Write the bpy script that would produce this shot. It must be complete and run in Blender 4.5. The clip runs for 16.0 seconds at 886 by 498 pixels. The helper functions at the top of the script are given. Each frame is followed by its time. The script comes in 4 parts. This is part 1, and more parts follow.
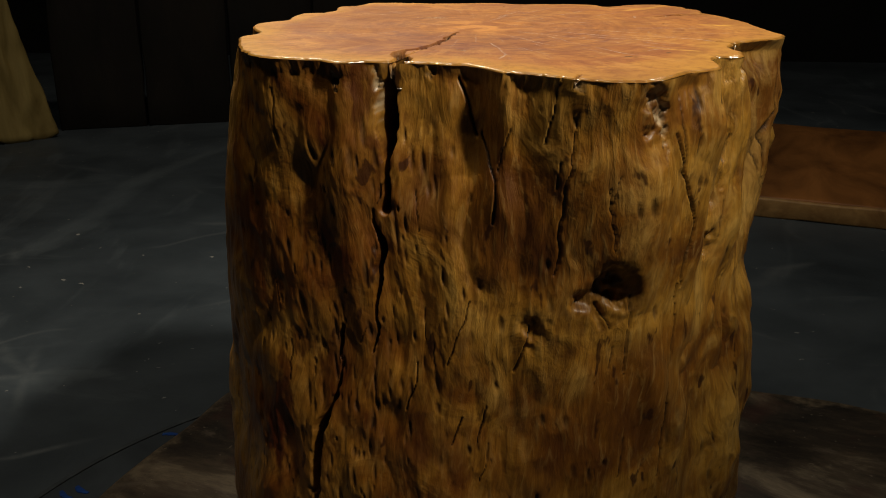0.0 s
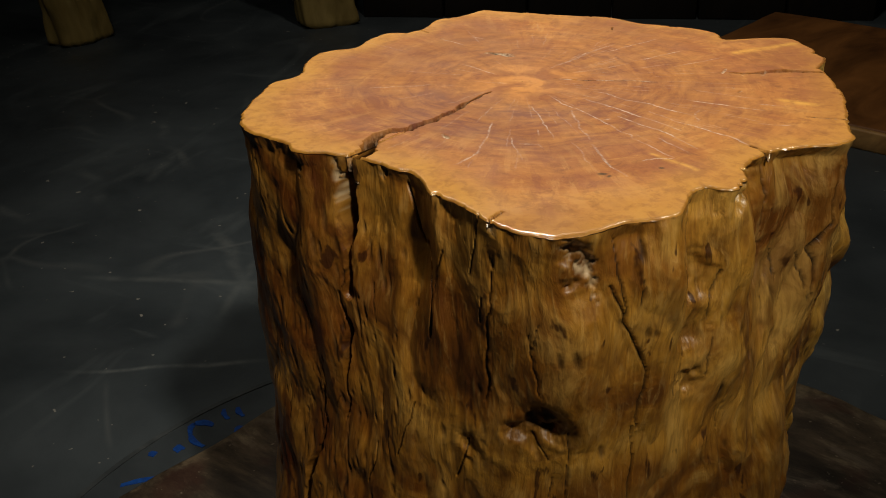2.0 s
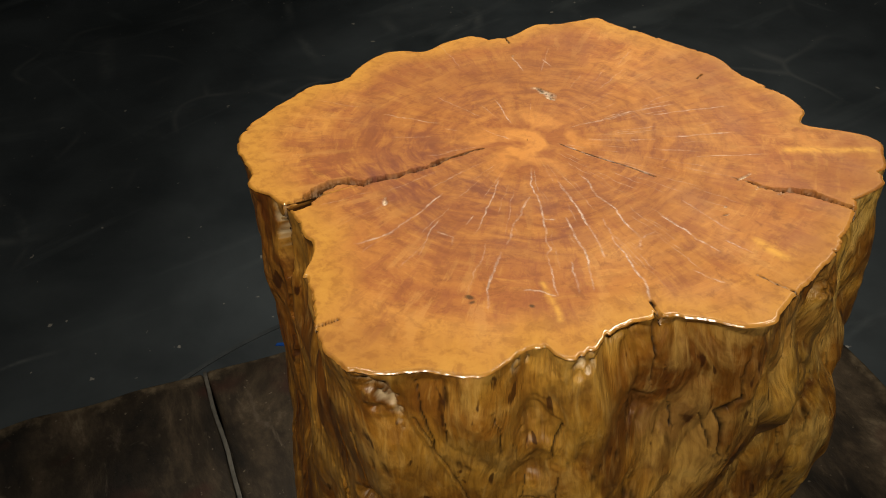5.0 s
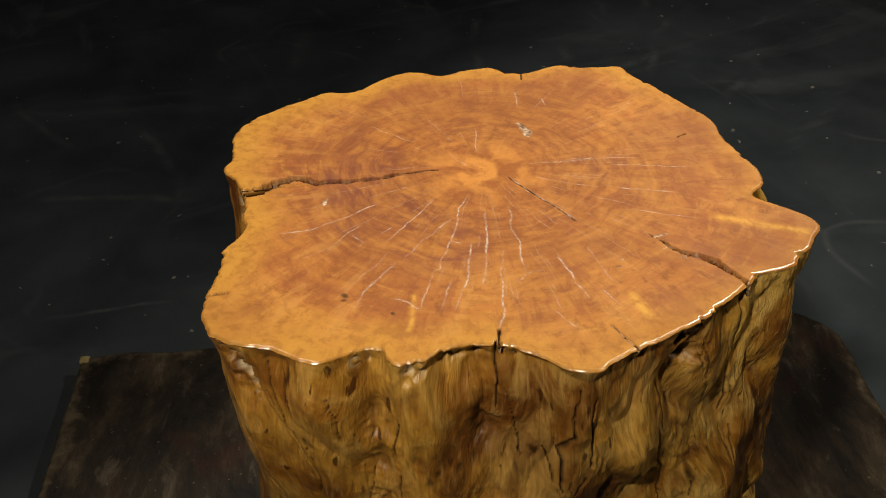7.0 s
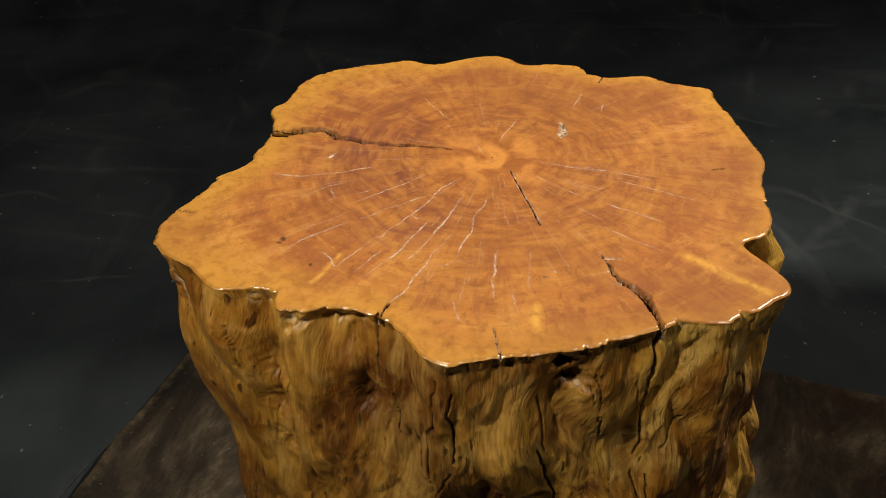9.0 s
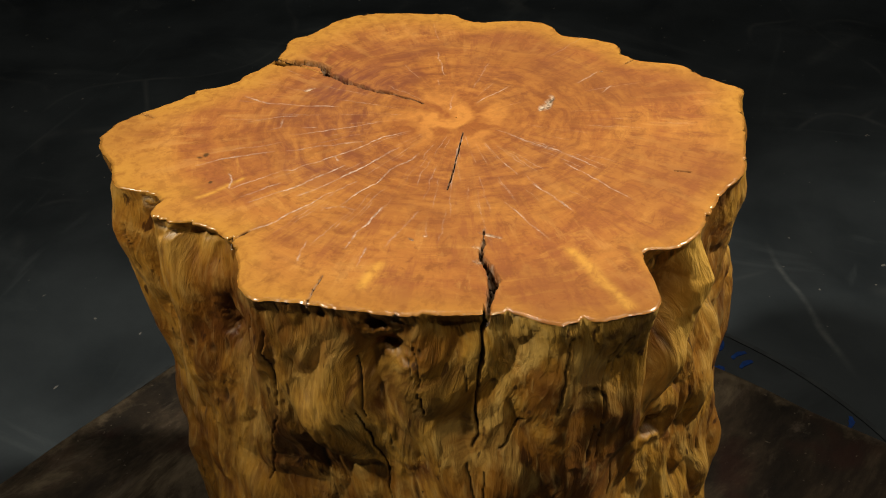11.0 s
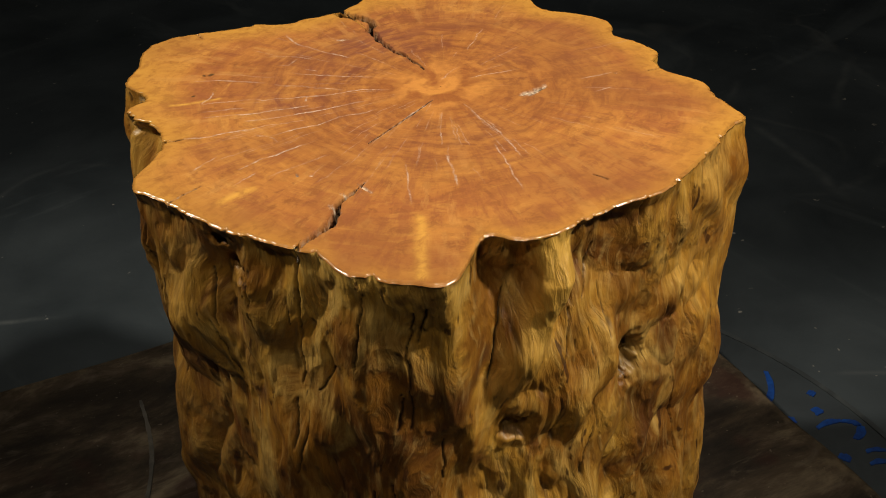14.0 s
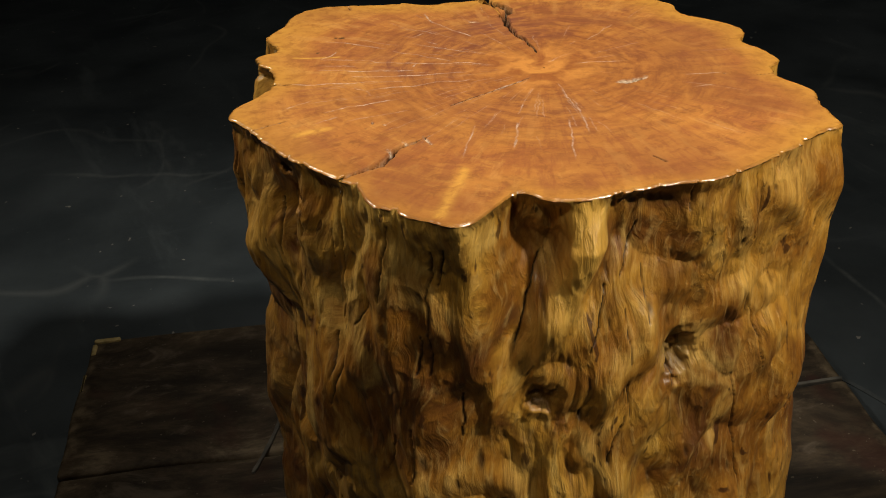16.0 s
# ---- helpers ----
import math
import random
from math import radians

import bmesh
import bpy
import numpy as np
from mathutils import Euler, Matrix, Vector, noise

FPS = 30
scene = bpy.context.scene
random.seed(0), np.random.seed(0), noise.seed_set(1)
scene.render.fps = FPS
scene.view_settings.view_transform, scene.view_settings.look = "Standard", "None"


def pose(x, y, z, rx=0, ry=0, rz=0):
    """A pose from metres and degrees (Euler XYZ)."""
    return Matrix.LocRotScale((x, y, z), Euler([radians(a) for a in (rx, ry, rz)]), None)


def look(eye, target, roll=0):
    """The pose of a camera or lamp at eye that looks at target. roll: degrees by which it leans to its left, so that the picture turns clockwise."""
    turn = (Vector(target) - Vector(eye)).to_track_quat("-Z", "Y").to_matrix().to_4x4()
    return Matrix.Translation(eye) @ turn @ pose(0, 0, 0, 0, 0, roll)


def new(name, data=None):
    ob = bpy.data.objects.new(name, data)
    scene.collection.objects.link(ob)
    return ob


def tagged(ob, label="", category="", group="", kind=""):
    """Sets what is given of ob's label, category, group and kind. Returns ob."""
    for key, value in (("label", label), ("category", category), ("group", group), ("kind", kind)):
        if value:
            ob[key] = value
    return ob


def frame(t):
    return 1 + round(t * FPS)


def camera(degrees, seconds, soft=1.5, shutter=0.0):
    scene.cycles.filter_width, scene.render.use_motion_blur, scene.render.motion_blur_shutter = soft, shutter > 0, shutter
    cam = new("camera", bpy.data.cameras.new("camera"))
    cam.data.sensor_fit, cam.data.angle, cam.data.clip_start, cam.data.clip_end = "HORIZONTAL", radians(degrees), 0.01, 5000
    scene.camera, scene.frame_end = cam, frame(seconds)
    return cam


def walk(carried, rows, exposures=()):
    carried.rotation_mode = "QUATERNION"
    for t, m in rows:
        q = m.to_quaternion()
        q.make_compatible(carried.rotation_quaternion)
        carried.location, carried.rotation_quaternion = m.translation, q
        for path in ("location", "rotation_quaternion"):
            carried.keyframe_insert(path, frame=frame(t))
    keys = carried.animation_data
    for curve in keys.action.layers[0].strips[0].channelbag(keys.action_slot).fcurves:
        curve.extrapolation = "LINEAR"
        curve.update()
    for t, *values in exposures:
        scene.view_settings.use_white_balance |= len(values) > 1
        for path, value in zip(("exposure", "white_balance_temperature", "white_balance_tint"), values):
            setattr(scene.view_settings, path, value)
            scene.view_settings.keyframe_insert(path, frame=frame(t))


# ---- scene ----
cam = camera(47.6, 16.0, 1.0)
PATH = [
    (0, (0.036, -0.886, 0.773), (-0.102, 0.991, 0.097), 0.0),
    (0.5, (0.115, -0.868, 0.81), (-0.219, 0.956, 0.06), -0.3),
    (1, (0.188, -0.828, 0.843), (-0.325, 0.929, 0.035), -0.7),
    (1.5, (0.241, -0.779, 0.879), (-0.419, 0.901, 0.017), -1.3),
    (2, (0.278, -0.728, 0.915), (-0.495, 0.867, -0.011), -1.6),
    (2.5, (0.321, -0.677, 0.941), (-0.564, 0.814, -0.056), -2.1),
    (3, (0.361, -0.632, 0.971), (-0.625, 0.748, -0.089), -2.3),
    (3.2, (0.372, -0.613, 0.984), (-0.644, 0.721, -0.106), -2.5),
    (5.3, (0.509, -0.444, 1.08), (-0.786, 0.483, -0.13), -2.2),
    (5.5, (0.524, -0.43, 1.087), (-0.799, 0.467, -0.115), -2.2),
    (6, (0.565, -0.395, 1.094), (-0.824, 0.422, -0.09), -2.2),
    (6.5, (0.611, -0.348, 1.096), (-0.838, 0.368, -0.081), -2.0),
    (7, (0.652, -0.294, 1.094), (-0.856, 0.301, -0.076), -1.9),
    (7.5, (0.69, -0.232, 1.094), (-0.875, 0.206, -0.072), -1.6),
    (8, (0.717, -0.16, 1.095), (-0.89, 0.084, -0.07), -1.7),
    (8.5, (0.725, -0.089, 1.09), (-0.9, -0.011, -0.074), -1.8),
    (9, (0.719, -0.02, 1.082), (-0.906, -0.072, -0.083), -1.7),
    (9.5, (0.712, 0.054, 1.067), (-0.908, -0.13, -0.092), -1.8),
    (10, (0.701, 0.127, 1.052), (-0.9, -0.199, -0.102), -1.9),
    (10.2, (0.692, 0.158, 1.048), (-0.89, -0.234, -0.111), -2.1),
    (12.5, (0.566, 0.415, 1.03), (-0.71, -0.597, -0.131), -2.0),
    (13, (0.541, 0.466, 1.022), (-0.662, -0.641, -0.13), -2.3),
    (13.5, (0.514, 0.511, 1.005), (-0.633, -0.668, -0.134), -2.5),
    (14, (0.493, 0.547, 1.004), (-0.607, -0.686, -0.122), -2.5),
    (14.5, (0.479, 0.579, 1.001), (-0.563, -0.725, -0.101), -2.6),
    (15, (0.465, 0.608, 0.984), (-0.5, -0.778, -0.087), -2.6),
    (15.5, (0.447, 0.636, 0.965), (-0.428, -0.832, -0.075), -2.5),
    (16, (0.41, 0.665, 0.953), (-0.32, -0.891, -0.068), -2.5),
]
EXPOSURE = [(0, -0.18), (1.5, -0.34), (3.2, -0.15), (5.3, -0.08), (10.2, -0.08), (12.5, -0.12), (16, -0.14)]
walk(cam, [(t, look(eye, target, roll)) for t, eye, target, roll in PATH], EXPOSURE)

# ---- world, light ----
world = bpy.data.worlds.new("studio_dark")
world.use_nodes = True
world.node_tree.nodes["Background"].inputs[0].default_value = (0.5, 0.6, 0.8, 1)
world.node_tree.nodes["Background"].inputs[1].default_value = 0.007
scene.world = world


def spot(name, eye, target, watts, cone, blend, size, colour):
    lamp = bpy.data.lights.new(name, "SPOT")
    lamp.energy, lamp.spot_size, lamp.spot_blend, lamp.shadow_soft_size, lamp.color = watts, radians(cone), blend, size, colour
    ob = new(name, lamp)
    ob.matrix_world = look(eye, target)
    return ob


WARM = (1.0, 0.885, 0.70)
spot("overhead_spot", (-0.65, -0.50, 2.9), (-0.5, -0.4, 0.3), 33, 145, 0.9, 0.10, WARM)
spot("south_spot", (1.02, -1.06, 2.10), (0, 0, 0.74), 138, 31, 1.0, 0.07, WARM)
spot("east_spot", (0.86, 1.00, 2.40), (0, 0, 0.72), 36, 34, 1.0, 0.07, WARM)
spot("north_spot", (-0.62, 1.28, 2.12), (0, 0, 0.62), 172, 34, 1.0, 0.07, WARM)
spot("back_spot", (-0.2, 0.9, 2.9), (0.3, 2.5, 0.2), 40, 110, 0.7, 0.10, WARM)


# ---- materials ----
class Nodes:
    """Short hand for building a node material."""

    def __init__(self, name, roughness=0.6, metallic=0.0):
        self.mat = bpy.data.materials.new(name)
        self.mat.use_nodes = True
        self.tree = self.mat.node_tree
        self.bsdf = self.tree.nodes["Principled BSDF"]
        self.bsdf.inputs["Roughness"].default_value = roughness
        self.bsdf.inputs["Metallic"].default_value = metallic
        self.coords = self.add("ShaderNodeTexCoord").outputs["Object"]

    def add(self, kind):
        return self.tree.nodes.new(kind)

    def link(self, a, b):
        self.tree.links.new(a, b)

    def put(self, socket, value):
        if hasattr(value, "is_output"):
            self.link(value, socket)
        else:
            socket.default_value = value

    def scaled(self, scale, source=None):
        n = self.add("ShaderNodeMapping")
        n.inputs["Scale"].default_value = scale
        self.link(source or self.coords, n.inputs["Vector"])
        return n.outputs["Vector"]

    def noise(self, scale, detail=4, rough=0.55, distortion=0.0, source=None):
        n = self.add("ShaderNodeTexNoise")
        n.inputs["Scale"].default_value, n.inputs["Detail"].default_value = scale, detail
        n.inputs["Roughness"].default_value, n.inputs["Distortion"].default_value = rough, distortion
        self.link(source or self.coords, n.inputs["Vector"])
        return n.outputs["Fac"]

    def ramp(self, fac, *stops):
        n = self.add("ShaderNodeValToRGB")
        while len(n.color_ramp.elements) < len(stops):
            n.color_ramp.elements.new(0.5)
        for e, (p, c) in zip(n.color_ramp.elements, stops):
            e.position, e.color = p, (*c, 1) if hasattr(c, "__len__") else (c, c, c, 1)
        self.link(fac, n.inputs["Fac"])
        return n.outputs["Color"]

    def mix(self, fac, a, b, blend="MIX"):
        n = self.add("ShaderNodeMix")
        n.data_type, n.blend_type = "RGBA", blend
        self.put(n.inputs["Factor"], fac)
        for s, v in ((n.inputs[6], a), (n.inputs[7], b)):
            self.put(s, (*v, 1) if isinstance(v, tuple) and len(v) == 3 else v)
        return n.outputs[2]

    def math(self, op, a, b=0.0, c=0.0):
        n = self.add("ShaderNodeMath")
        n.operation = op
        self.put(n.inputs[0], a), self.put(n.inputs[1], b), self.put(n.inputs[2], c)
        return n.outputs[0]

    def step(self, value, zero, one):
        """0 where the value is at zero, rising smoothly to 1 where it is at one."""
        n = self.add("ShaderNodeMapRange")
        n.interpolation_type = "SMOOTHSTEP"
        self.put(n.inputs["Value"], value)
        low, high = min(zero, one), max(zero, one)
        n.inputs["From Min"].default_value, n.inputs["From Max"].default_value = low, high
        n.inputs["To Min"].default_value, n.inputs["To Max"].default_value = (0, 1) if one > zero else (1, 0)
        return n.outputs["Result"]

    def attribute(self, name):
        n = self.add("ShaderNodeAttribute")
        n.attribute_name = name
        return n.outputs["Fac"]

    def vector(self, name):
        n = self.add("ShaderNodeAttribute")
        n.attribute_name = name
        return n.outputs["Vector"]

    def colour(self, c):
        self.put(self.bsdf.inputs["Base Color"], c)

    def rough(self, r):
        self.put(self.bsdf.inputs["Roughness"], r)

    def bump(self, height, strength=0.3, distance=0.002):
        n = self.add("ShaderNodeBump")
        n.inputs["Strength"].default_value, n.inputs["Distance"].default_value = strength, distance
        self.link(height, n.inputs["Height"])
        self.link(n.outputs["Normal"], self.bsdf.inputs["Normal"])


def cut_face_material():
    m = Nodes("polished_cut_wood", 0.35)
    edge, crack, ray, rings = (m.attribute(k) for k in ("edge", "crack", "ray", "rings"))
    chip, spots, gold = (m.attribute(k) for k in ("chip", "spots", "gold"))
    arc, spoke = m.vector("arc"), m.vector("spoke")
    blotch = m.noise(24, 7, 0.6, 0.4, arc)
    wide = m.noise(6, 5, 0.55, 0.5)
    patch = m.noise(62, 8, 0.70, 0.6)
    fine = m.noise(95, 5, 0.65, 0.4)
    c = m.ramp(blotch, (0.32, (0.31, 0.100, 0.030)), (0.45, (0.42, 0.156, 0.034)), (0.57, (0.48, 0.196, 0.040)), (0.72, (0.55, 0.245, 0.050)))
    flame = m.noise(110, 7, 0.66, 0.5, arc)
    c = m.mix(m.ramp(flame, (0.36, 0.32), (0.48, 0.0)), c, (0.25, 0.078, 0.028))
    c = m.mix(m.ramp(flame, (0.55, 0.0), (0.66, 0.5)), c, (0.62, 0.295, 0.06))
    c = m.mix(m.ramp(patch, (0.38, 0.58), (0.48, 0.0)), c, (0.22, 0.074, 0.020))
    c = m.mix(m.ramp(patch, (0.54, 0.0), (0.66, 0.4)), c, (0.58, 0.26, 0.052))
    streak = m.noise(120, 6, 0.68, 0.2, spoke)
    c = m.mix(m.ramp(streak, (0.39, 0.55), (0.47, 0.0)), c, (0.28, 0.090, 0.030))
    c = m.mix(m.ramp(streak, (0.55, 0.0), (0.62, 0.42)), c, (0.58, 0.28, 0.07))
    c = m.mix(m.ramp(wide, (0.40, 0.6), (0.54, 0.0)), c, (0.26, 0.090, 0.026))
    c = m.mix(m.math("MULTIPLY", rings, m.ramp(wide, (0.4, 0.24), (0.6, 0.05))), c, (0.20, 0.058, 0.022))
    c = m.mix(m.math("MULTIPLY", m.attribute("plum"), m.ramp(flame, (0.4, 0.9), (0.62, 0.4))), c, (0.19, 0.060, 0.038))
    heart = m.ramp(m.math("ADD", edge, m.math("MULTIPLY", m.math("SUBTRACT", wide, 0.5), 0.5)), (0.10, 0.0), (0.22, 0.55), (0.50, 0.42), (0.72, 0.0))
    c = m.mix(heart, c, m.ramp(flame, (0.38, (0.21, 0.066, 0.018)), (0.62, (0.44, 0.165, 0.034))))
    core = m.ramp(m.noise(42, 3, 0.5, 0.3), (0.42, (0.30, 0.095, 0.022)), (0.56, (0.60, 0.25, 0.05)))
    c = m.mix(m.ramp(edge, (0.08, 0.85), (0.26, 0.0)), c, core)
    sap = m.ramp(fine, (0.3, (0.46, 0.205, 0.029)), (0.7, (0.57, 0.280, 0.043)))
    wob = m.math("ADD", m.attribute("sap"), m.math("MULTIPLY", m.math("SUBTRACT", wide, 0.5), 0.34))
    c = m.mix(m.ramp(wob, (0.82, 0.0), (0.985, 0.9)), c, sap)
    c = m.mix(m.math("MULTIPLY", m.ramp(fine, (0.38, 1.0), (0.50, 0.0)), 0.24), c, (0.18, 0.058, 0.016))
    c = m.mix(m.math("MULTIPLY", gold, m.ramp(fine, (0.35, 0.25), (0.6, 0.75))), c, (0.72, 0.38, 0.06))
    c = m.mix(m.math("MULTIPLY", ray, 0.85), c, m.ramp(m.noise(260, 2), (0.40, (0.36, 0.24, 0.16)), (0.58, (0.66, 0.50, 0.37))))
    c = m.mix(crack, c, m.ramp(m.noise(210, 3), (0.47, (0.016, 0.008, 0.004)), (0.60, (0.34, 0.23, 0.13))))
    c = m.mix(chip, c, m.ramp(m.noise(240, 3), (0.4, (0.16, 0.11, 0.07)), (0.6, (0.68, 0.52, 0.34))))
    c = m.mix(m.math("MULTIPLY", spots, 0.85), c, (0.06, 0.035, 0.012))
    c = m.mix(1.0, c, (0.97, 1.0, 1.14), "MULTIPLY")
    m.colour(c)
    dull = m.math("ADD", m.ramp(m.noise(25, 4), (0.3, 0.58), (0.7, 0.74)), m.math("MULTIPLY", m.math("ADD", crack, chip), 0.4))
    m.rough(m.mix(m.ramp(edge, (0.989, 0.0), (0.992, 1.0)), dull, (0.28, 0.28, 0.28)))
    m.put(m.bsdf.inputs["Coat Weight"], m.math("MULTIPLY", m.ramp(edge, (0.989, 0.0), (0.992, 1.0)), m.ramp(m.noise(26, 3), (0.38, 0.35), (0.52, 1.0))))
    m.bsdf.inputs["Coat Roughness"].default_value = 0.24
    m.bsdf.inputs["Coat IOR"].default_value = 1.9
    m.bsdf.inputs["Specular IOR Level"].default_value = 0.17
    m.bump(m.math("ADD", fine, m.noise(240, 3)), 0.22, 0.0008)
    return m.mat


def side_wood_material():
    m = Nodes("waxed_trunk_wood", 0.45)
    dent_shade, crack, burl = m.attribute("dent_shade"), m.attribute("crack"), m.attribute("burl")
    grain = m.vector("grain")
    plain = m.math("SUBTRACT", 1.0, burl)
    big = m.noise(10, 5, 0.58, 0.6)
    mid = m.noise(22, 6, 0.60, 0.8, m.scaled((1, 1, 0.60), grain))
    fibre = m.noise(210, 5, 0.62, 0.5, m.scaled((1, 1, 0.20), grain))
    hair = m.noise(420, 3, 0.6, 0.0, m.scaled((1, 1, 0.07), grain))
    fleck = m.noise(95, 3, 0.5, 0.3, m.scaled((1, 1, 0.35), grain))
    stain = m.noise(30, 5, 0.6, 0.3, m.scaled((1, 1, 0.5)))
    c = m.ramp(big, (0.31, (0.14, 0.052, 0.008)), (0.43, (0.34, 0.152, 0.022)), (0.57, (0.57, 0.320, 0.058)), (0.70, (0.72, 0.46, 0.13)))
    strong = m.math("ADD", 0.62, m.math("MULTIPLY", burl, 0.38))
    c = m.mix(m.math("MULTIPLY", strong, m.ramp(mid, (0.34, 0.95), (0.49, 0.0))), c, (0.12, 0.042, 0.007))
    c = m.mix(m.math("MULTIPLY", strong, m.ramp(mid, (0.51, 0.0), (0.65, 0.70))), c, (0.78, 0.53, 0.18))
    c = m.mix(m.ramp(m.noise(13, 4, 0.55, 0.6), (0.57, 0.0), (0.70, 0.30)), c, (0.18, 0.12, 0.06))
    # red-brown patina; near azimuth 351 it also puts the flank's shade into the colour
    patina_shade = m.attribute("patina_shade")
    c = m.mix(m.ramp(fibre, (0.37, 0.34), (0.49, 0.0)), c, (0.15, 0.055, 0.009))
    c = m.mix(m.ramp(fibre, (0.53, 0.0), (0.66, 0.26)), c, (0.78, 0.56, 0.24))
    c = m.mix(m.math("MULTIPLY", patina_shade, m.ramp(big, (0.36, 0.88), (0.66, 0.55))), c, m.ramp(fibre, (0.35, (0.085, 0.019, 0.003)), (0.65, (0.19, 0.056, 0.009))))
    c = m.mix(m.math("MULTIPLY", m.math("ADD", m.math("MULTIPLY", patina_shade, 0.75), m.math("MULTIPLY", plain, 0.22)), m.ramp(stain, (0.54, 0.0), (0.60, 1.0))), c, (0.075, 0.014, 0.003))
    c = m.mix(m.ramp(hair, (0.37, 0.28), (0.48, 0.0)), c, (0.14, 0.055, 0.010))
    c = m.mix(m.ramp(fleck, (0.31, 0.85), (0.35, 0.0)), c, (0.05, 0.016, 0.005))
    c = m.mix(m.math("MULTIPLY", m.attribute("tongue"), 0.95), c, m.ramp(fibre, (0.35, (0.58, 0.33, 0.065)), (0.65, (0.78, 0.49, 0.13))))
    # grey-brown holes, sockets and pits, darkened further by recess shade put into the colour
    c = m.mix(m.math("MULTIPLY", dent_shade, 0.8), c, m.ramp(fibre, (0.4, (0.020, 0.012, 0.007)), (0.6, (0.10, 0.062, 0.032))))
    c = m.mix(1.0, c, (1.02, 0.99, 0.80), "MULTIPLY")
    c = m.mix(plain, c, m.mix(1.0, c, (1.06, 0.92, 0.76), "MULTIPLY"))
    c = m.mix(m.math("MULTIPLY", m.attribute("chip"), 0.8), c, (0.66, 0.52, 0.32))
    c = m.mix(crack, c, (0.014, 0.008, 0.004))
    m.colour(c)
    lacquer = m.attribute("lacquer")
    m.rough(m.mix(lacquer, m.ramp(mid, (0.3, 0.52), (0.7, 0.34)), (0.2, 0.2, 0.2)))
    m.put(m.bsdf.inputs["Coat Weight"], m.math("MULTIPLY", m.math("MAXIMUM", lacquer, 0.5), m.math("SUBTRACT", 1.0, dent_shade)))
    m.bsdf.inputs["Coat Roughness"].default_value = 0.34
    relief = m.math("ADD", m.math("MULTIPLY", mid, 1.1), m.math("ADD", m.math("MULTIPLY", fibre, m.math("MULTIPLY_ADD", burl, 0.55, 0.28)), m.math("MULTIPLY", hair, 0.07)))
    m.bump(relief, 0.75, 0.004)
    return m.mat


# pale scuffs on the floor: both ends in metres, width in millimetres, strength
WEST_SCUFFS = [(-0.89, 0.22, -0.54, 0.39, 5, 0.8), (-1.11, 0.46, -0.69, 0.63, 9, 0.5), (-1.00, 0.78, -0.71, 0.54, 12, 0.5), (-0.82, 0.72, -0.72, 0.42, 9, 0.4),
               (-1.29, -0.48, -1.10, -0.08, 13, 0.4), (-0.87, -0.46, -0.80, -0.20, 5, 0.7), (-1.55, -0.19, -1.23, -0.14, 13, 0.45), (-1.28, -0.12, -1.05, -0.18, 10, 0.35),
               (-0.69, -0.86, -0.71, -0.58, 5, 0.7), (-1.12, -1.02, -1.07, -0.53, 12, 0.4), (0.37, -1.52, -0.05, -1.30, 7, 0.5), (0.32, -1.00, 0.06, -0.85, 5, 0.6)]
FAR_SCUFFS = [(-1.24, 0.85, -1.33, 1.12, 13, 0.4), (-1.50, 1.24, -1.38, 1.11, 13, 0.6), (-1.38, 1.11, -1.19, 0.99, 13, 0.6), (-1.39, 1.51, -1.31, 1.34, 10, 0.4),
              (-1.19, 1.28, -1.11, 1.22, 15, 0.8), (-1.11, 1.22, -1.03, 1.08, 15, 0.8), (-1.85, 0.32, -1.58, 0.18, 17, 0.4), (-1.76, 0.79, -1.56, 0.68, 12, 0.5),
              (-1.56, 0.68, -1.33, 0.62, 12, 0.5), (-1.49, 0.92, -1.35, 0.84, 15, 0.7), (-1.35, 0.84, -1.27, 0.75, 15, 0.7), (-1.76, -0.45, -1.40, -0.31, 12, 0.4), (-1.41, -0.16, -1.49, -0.16, 15, 0.5)]


def warp_small(m):
    """The object's coordinates, bent a little."""
    wave, less, add = m.add("ShaderNodeTexNoise"), m.add("ShaderNodeVectorMath"), m.add("ShaderNodeVectorMath")
    wave.inputs["Scale"].default_value = 4
    less.operation, add.operation = "MULTIPLY_ADD", "ADD"
    less.inputs[1].default_value, less.inputs[2].default_value = (0.08, 0.08, 0), (-0.04, -0.04, 0)
    m.link(m.coords, wave.inputs["Vector"]), m.link(wave.outputs["Color"], less.inputs[0])
    m.link(m.coords, add.inputs[0]), m.link(less.outputs[0], add.inputs[1])
    return add.outputs[0]


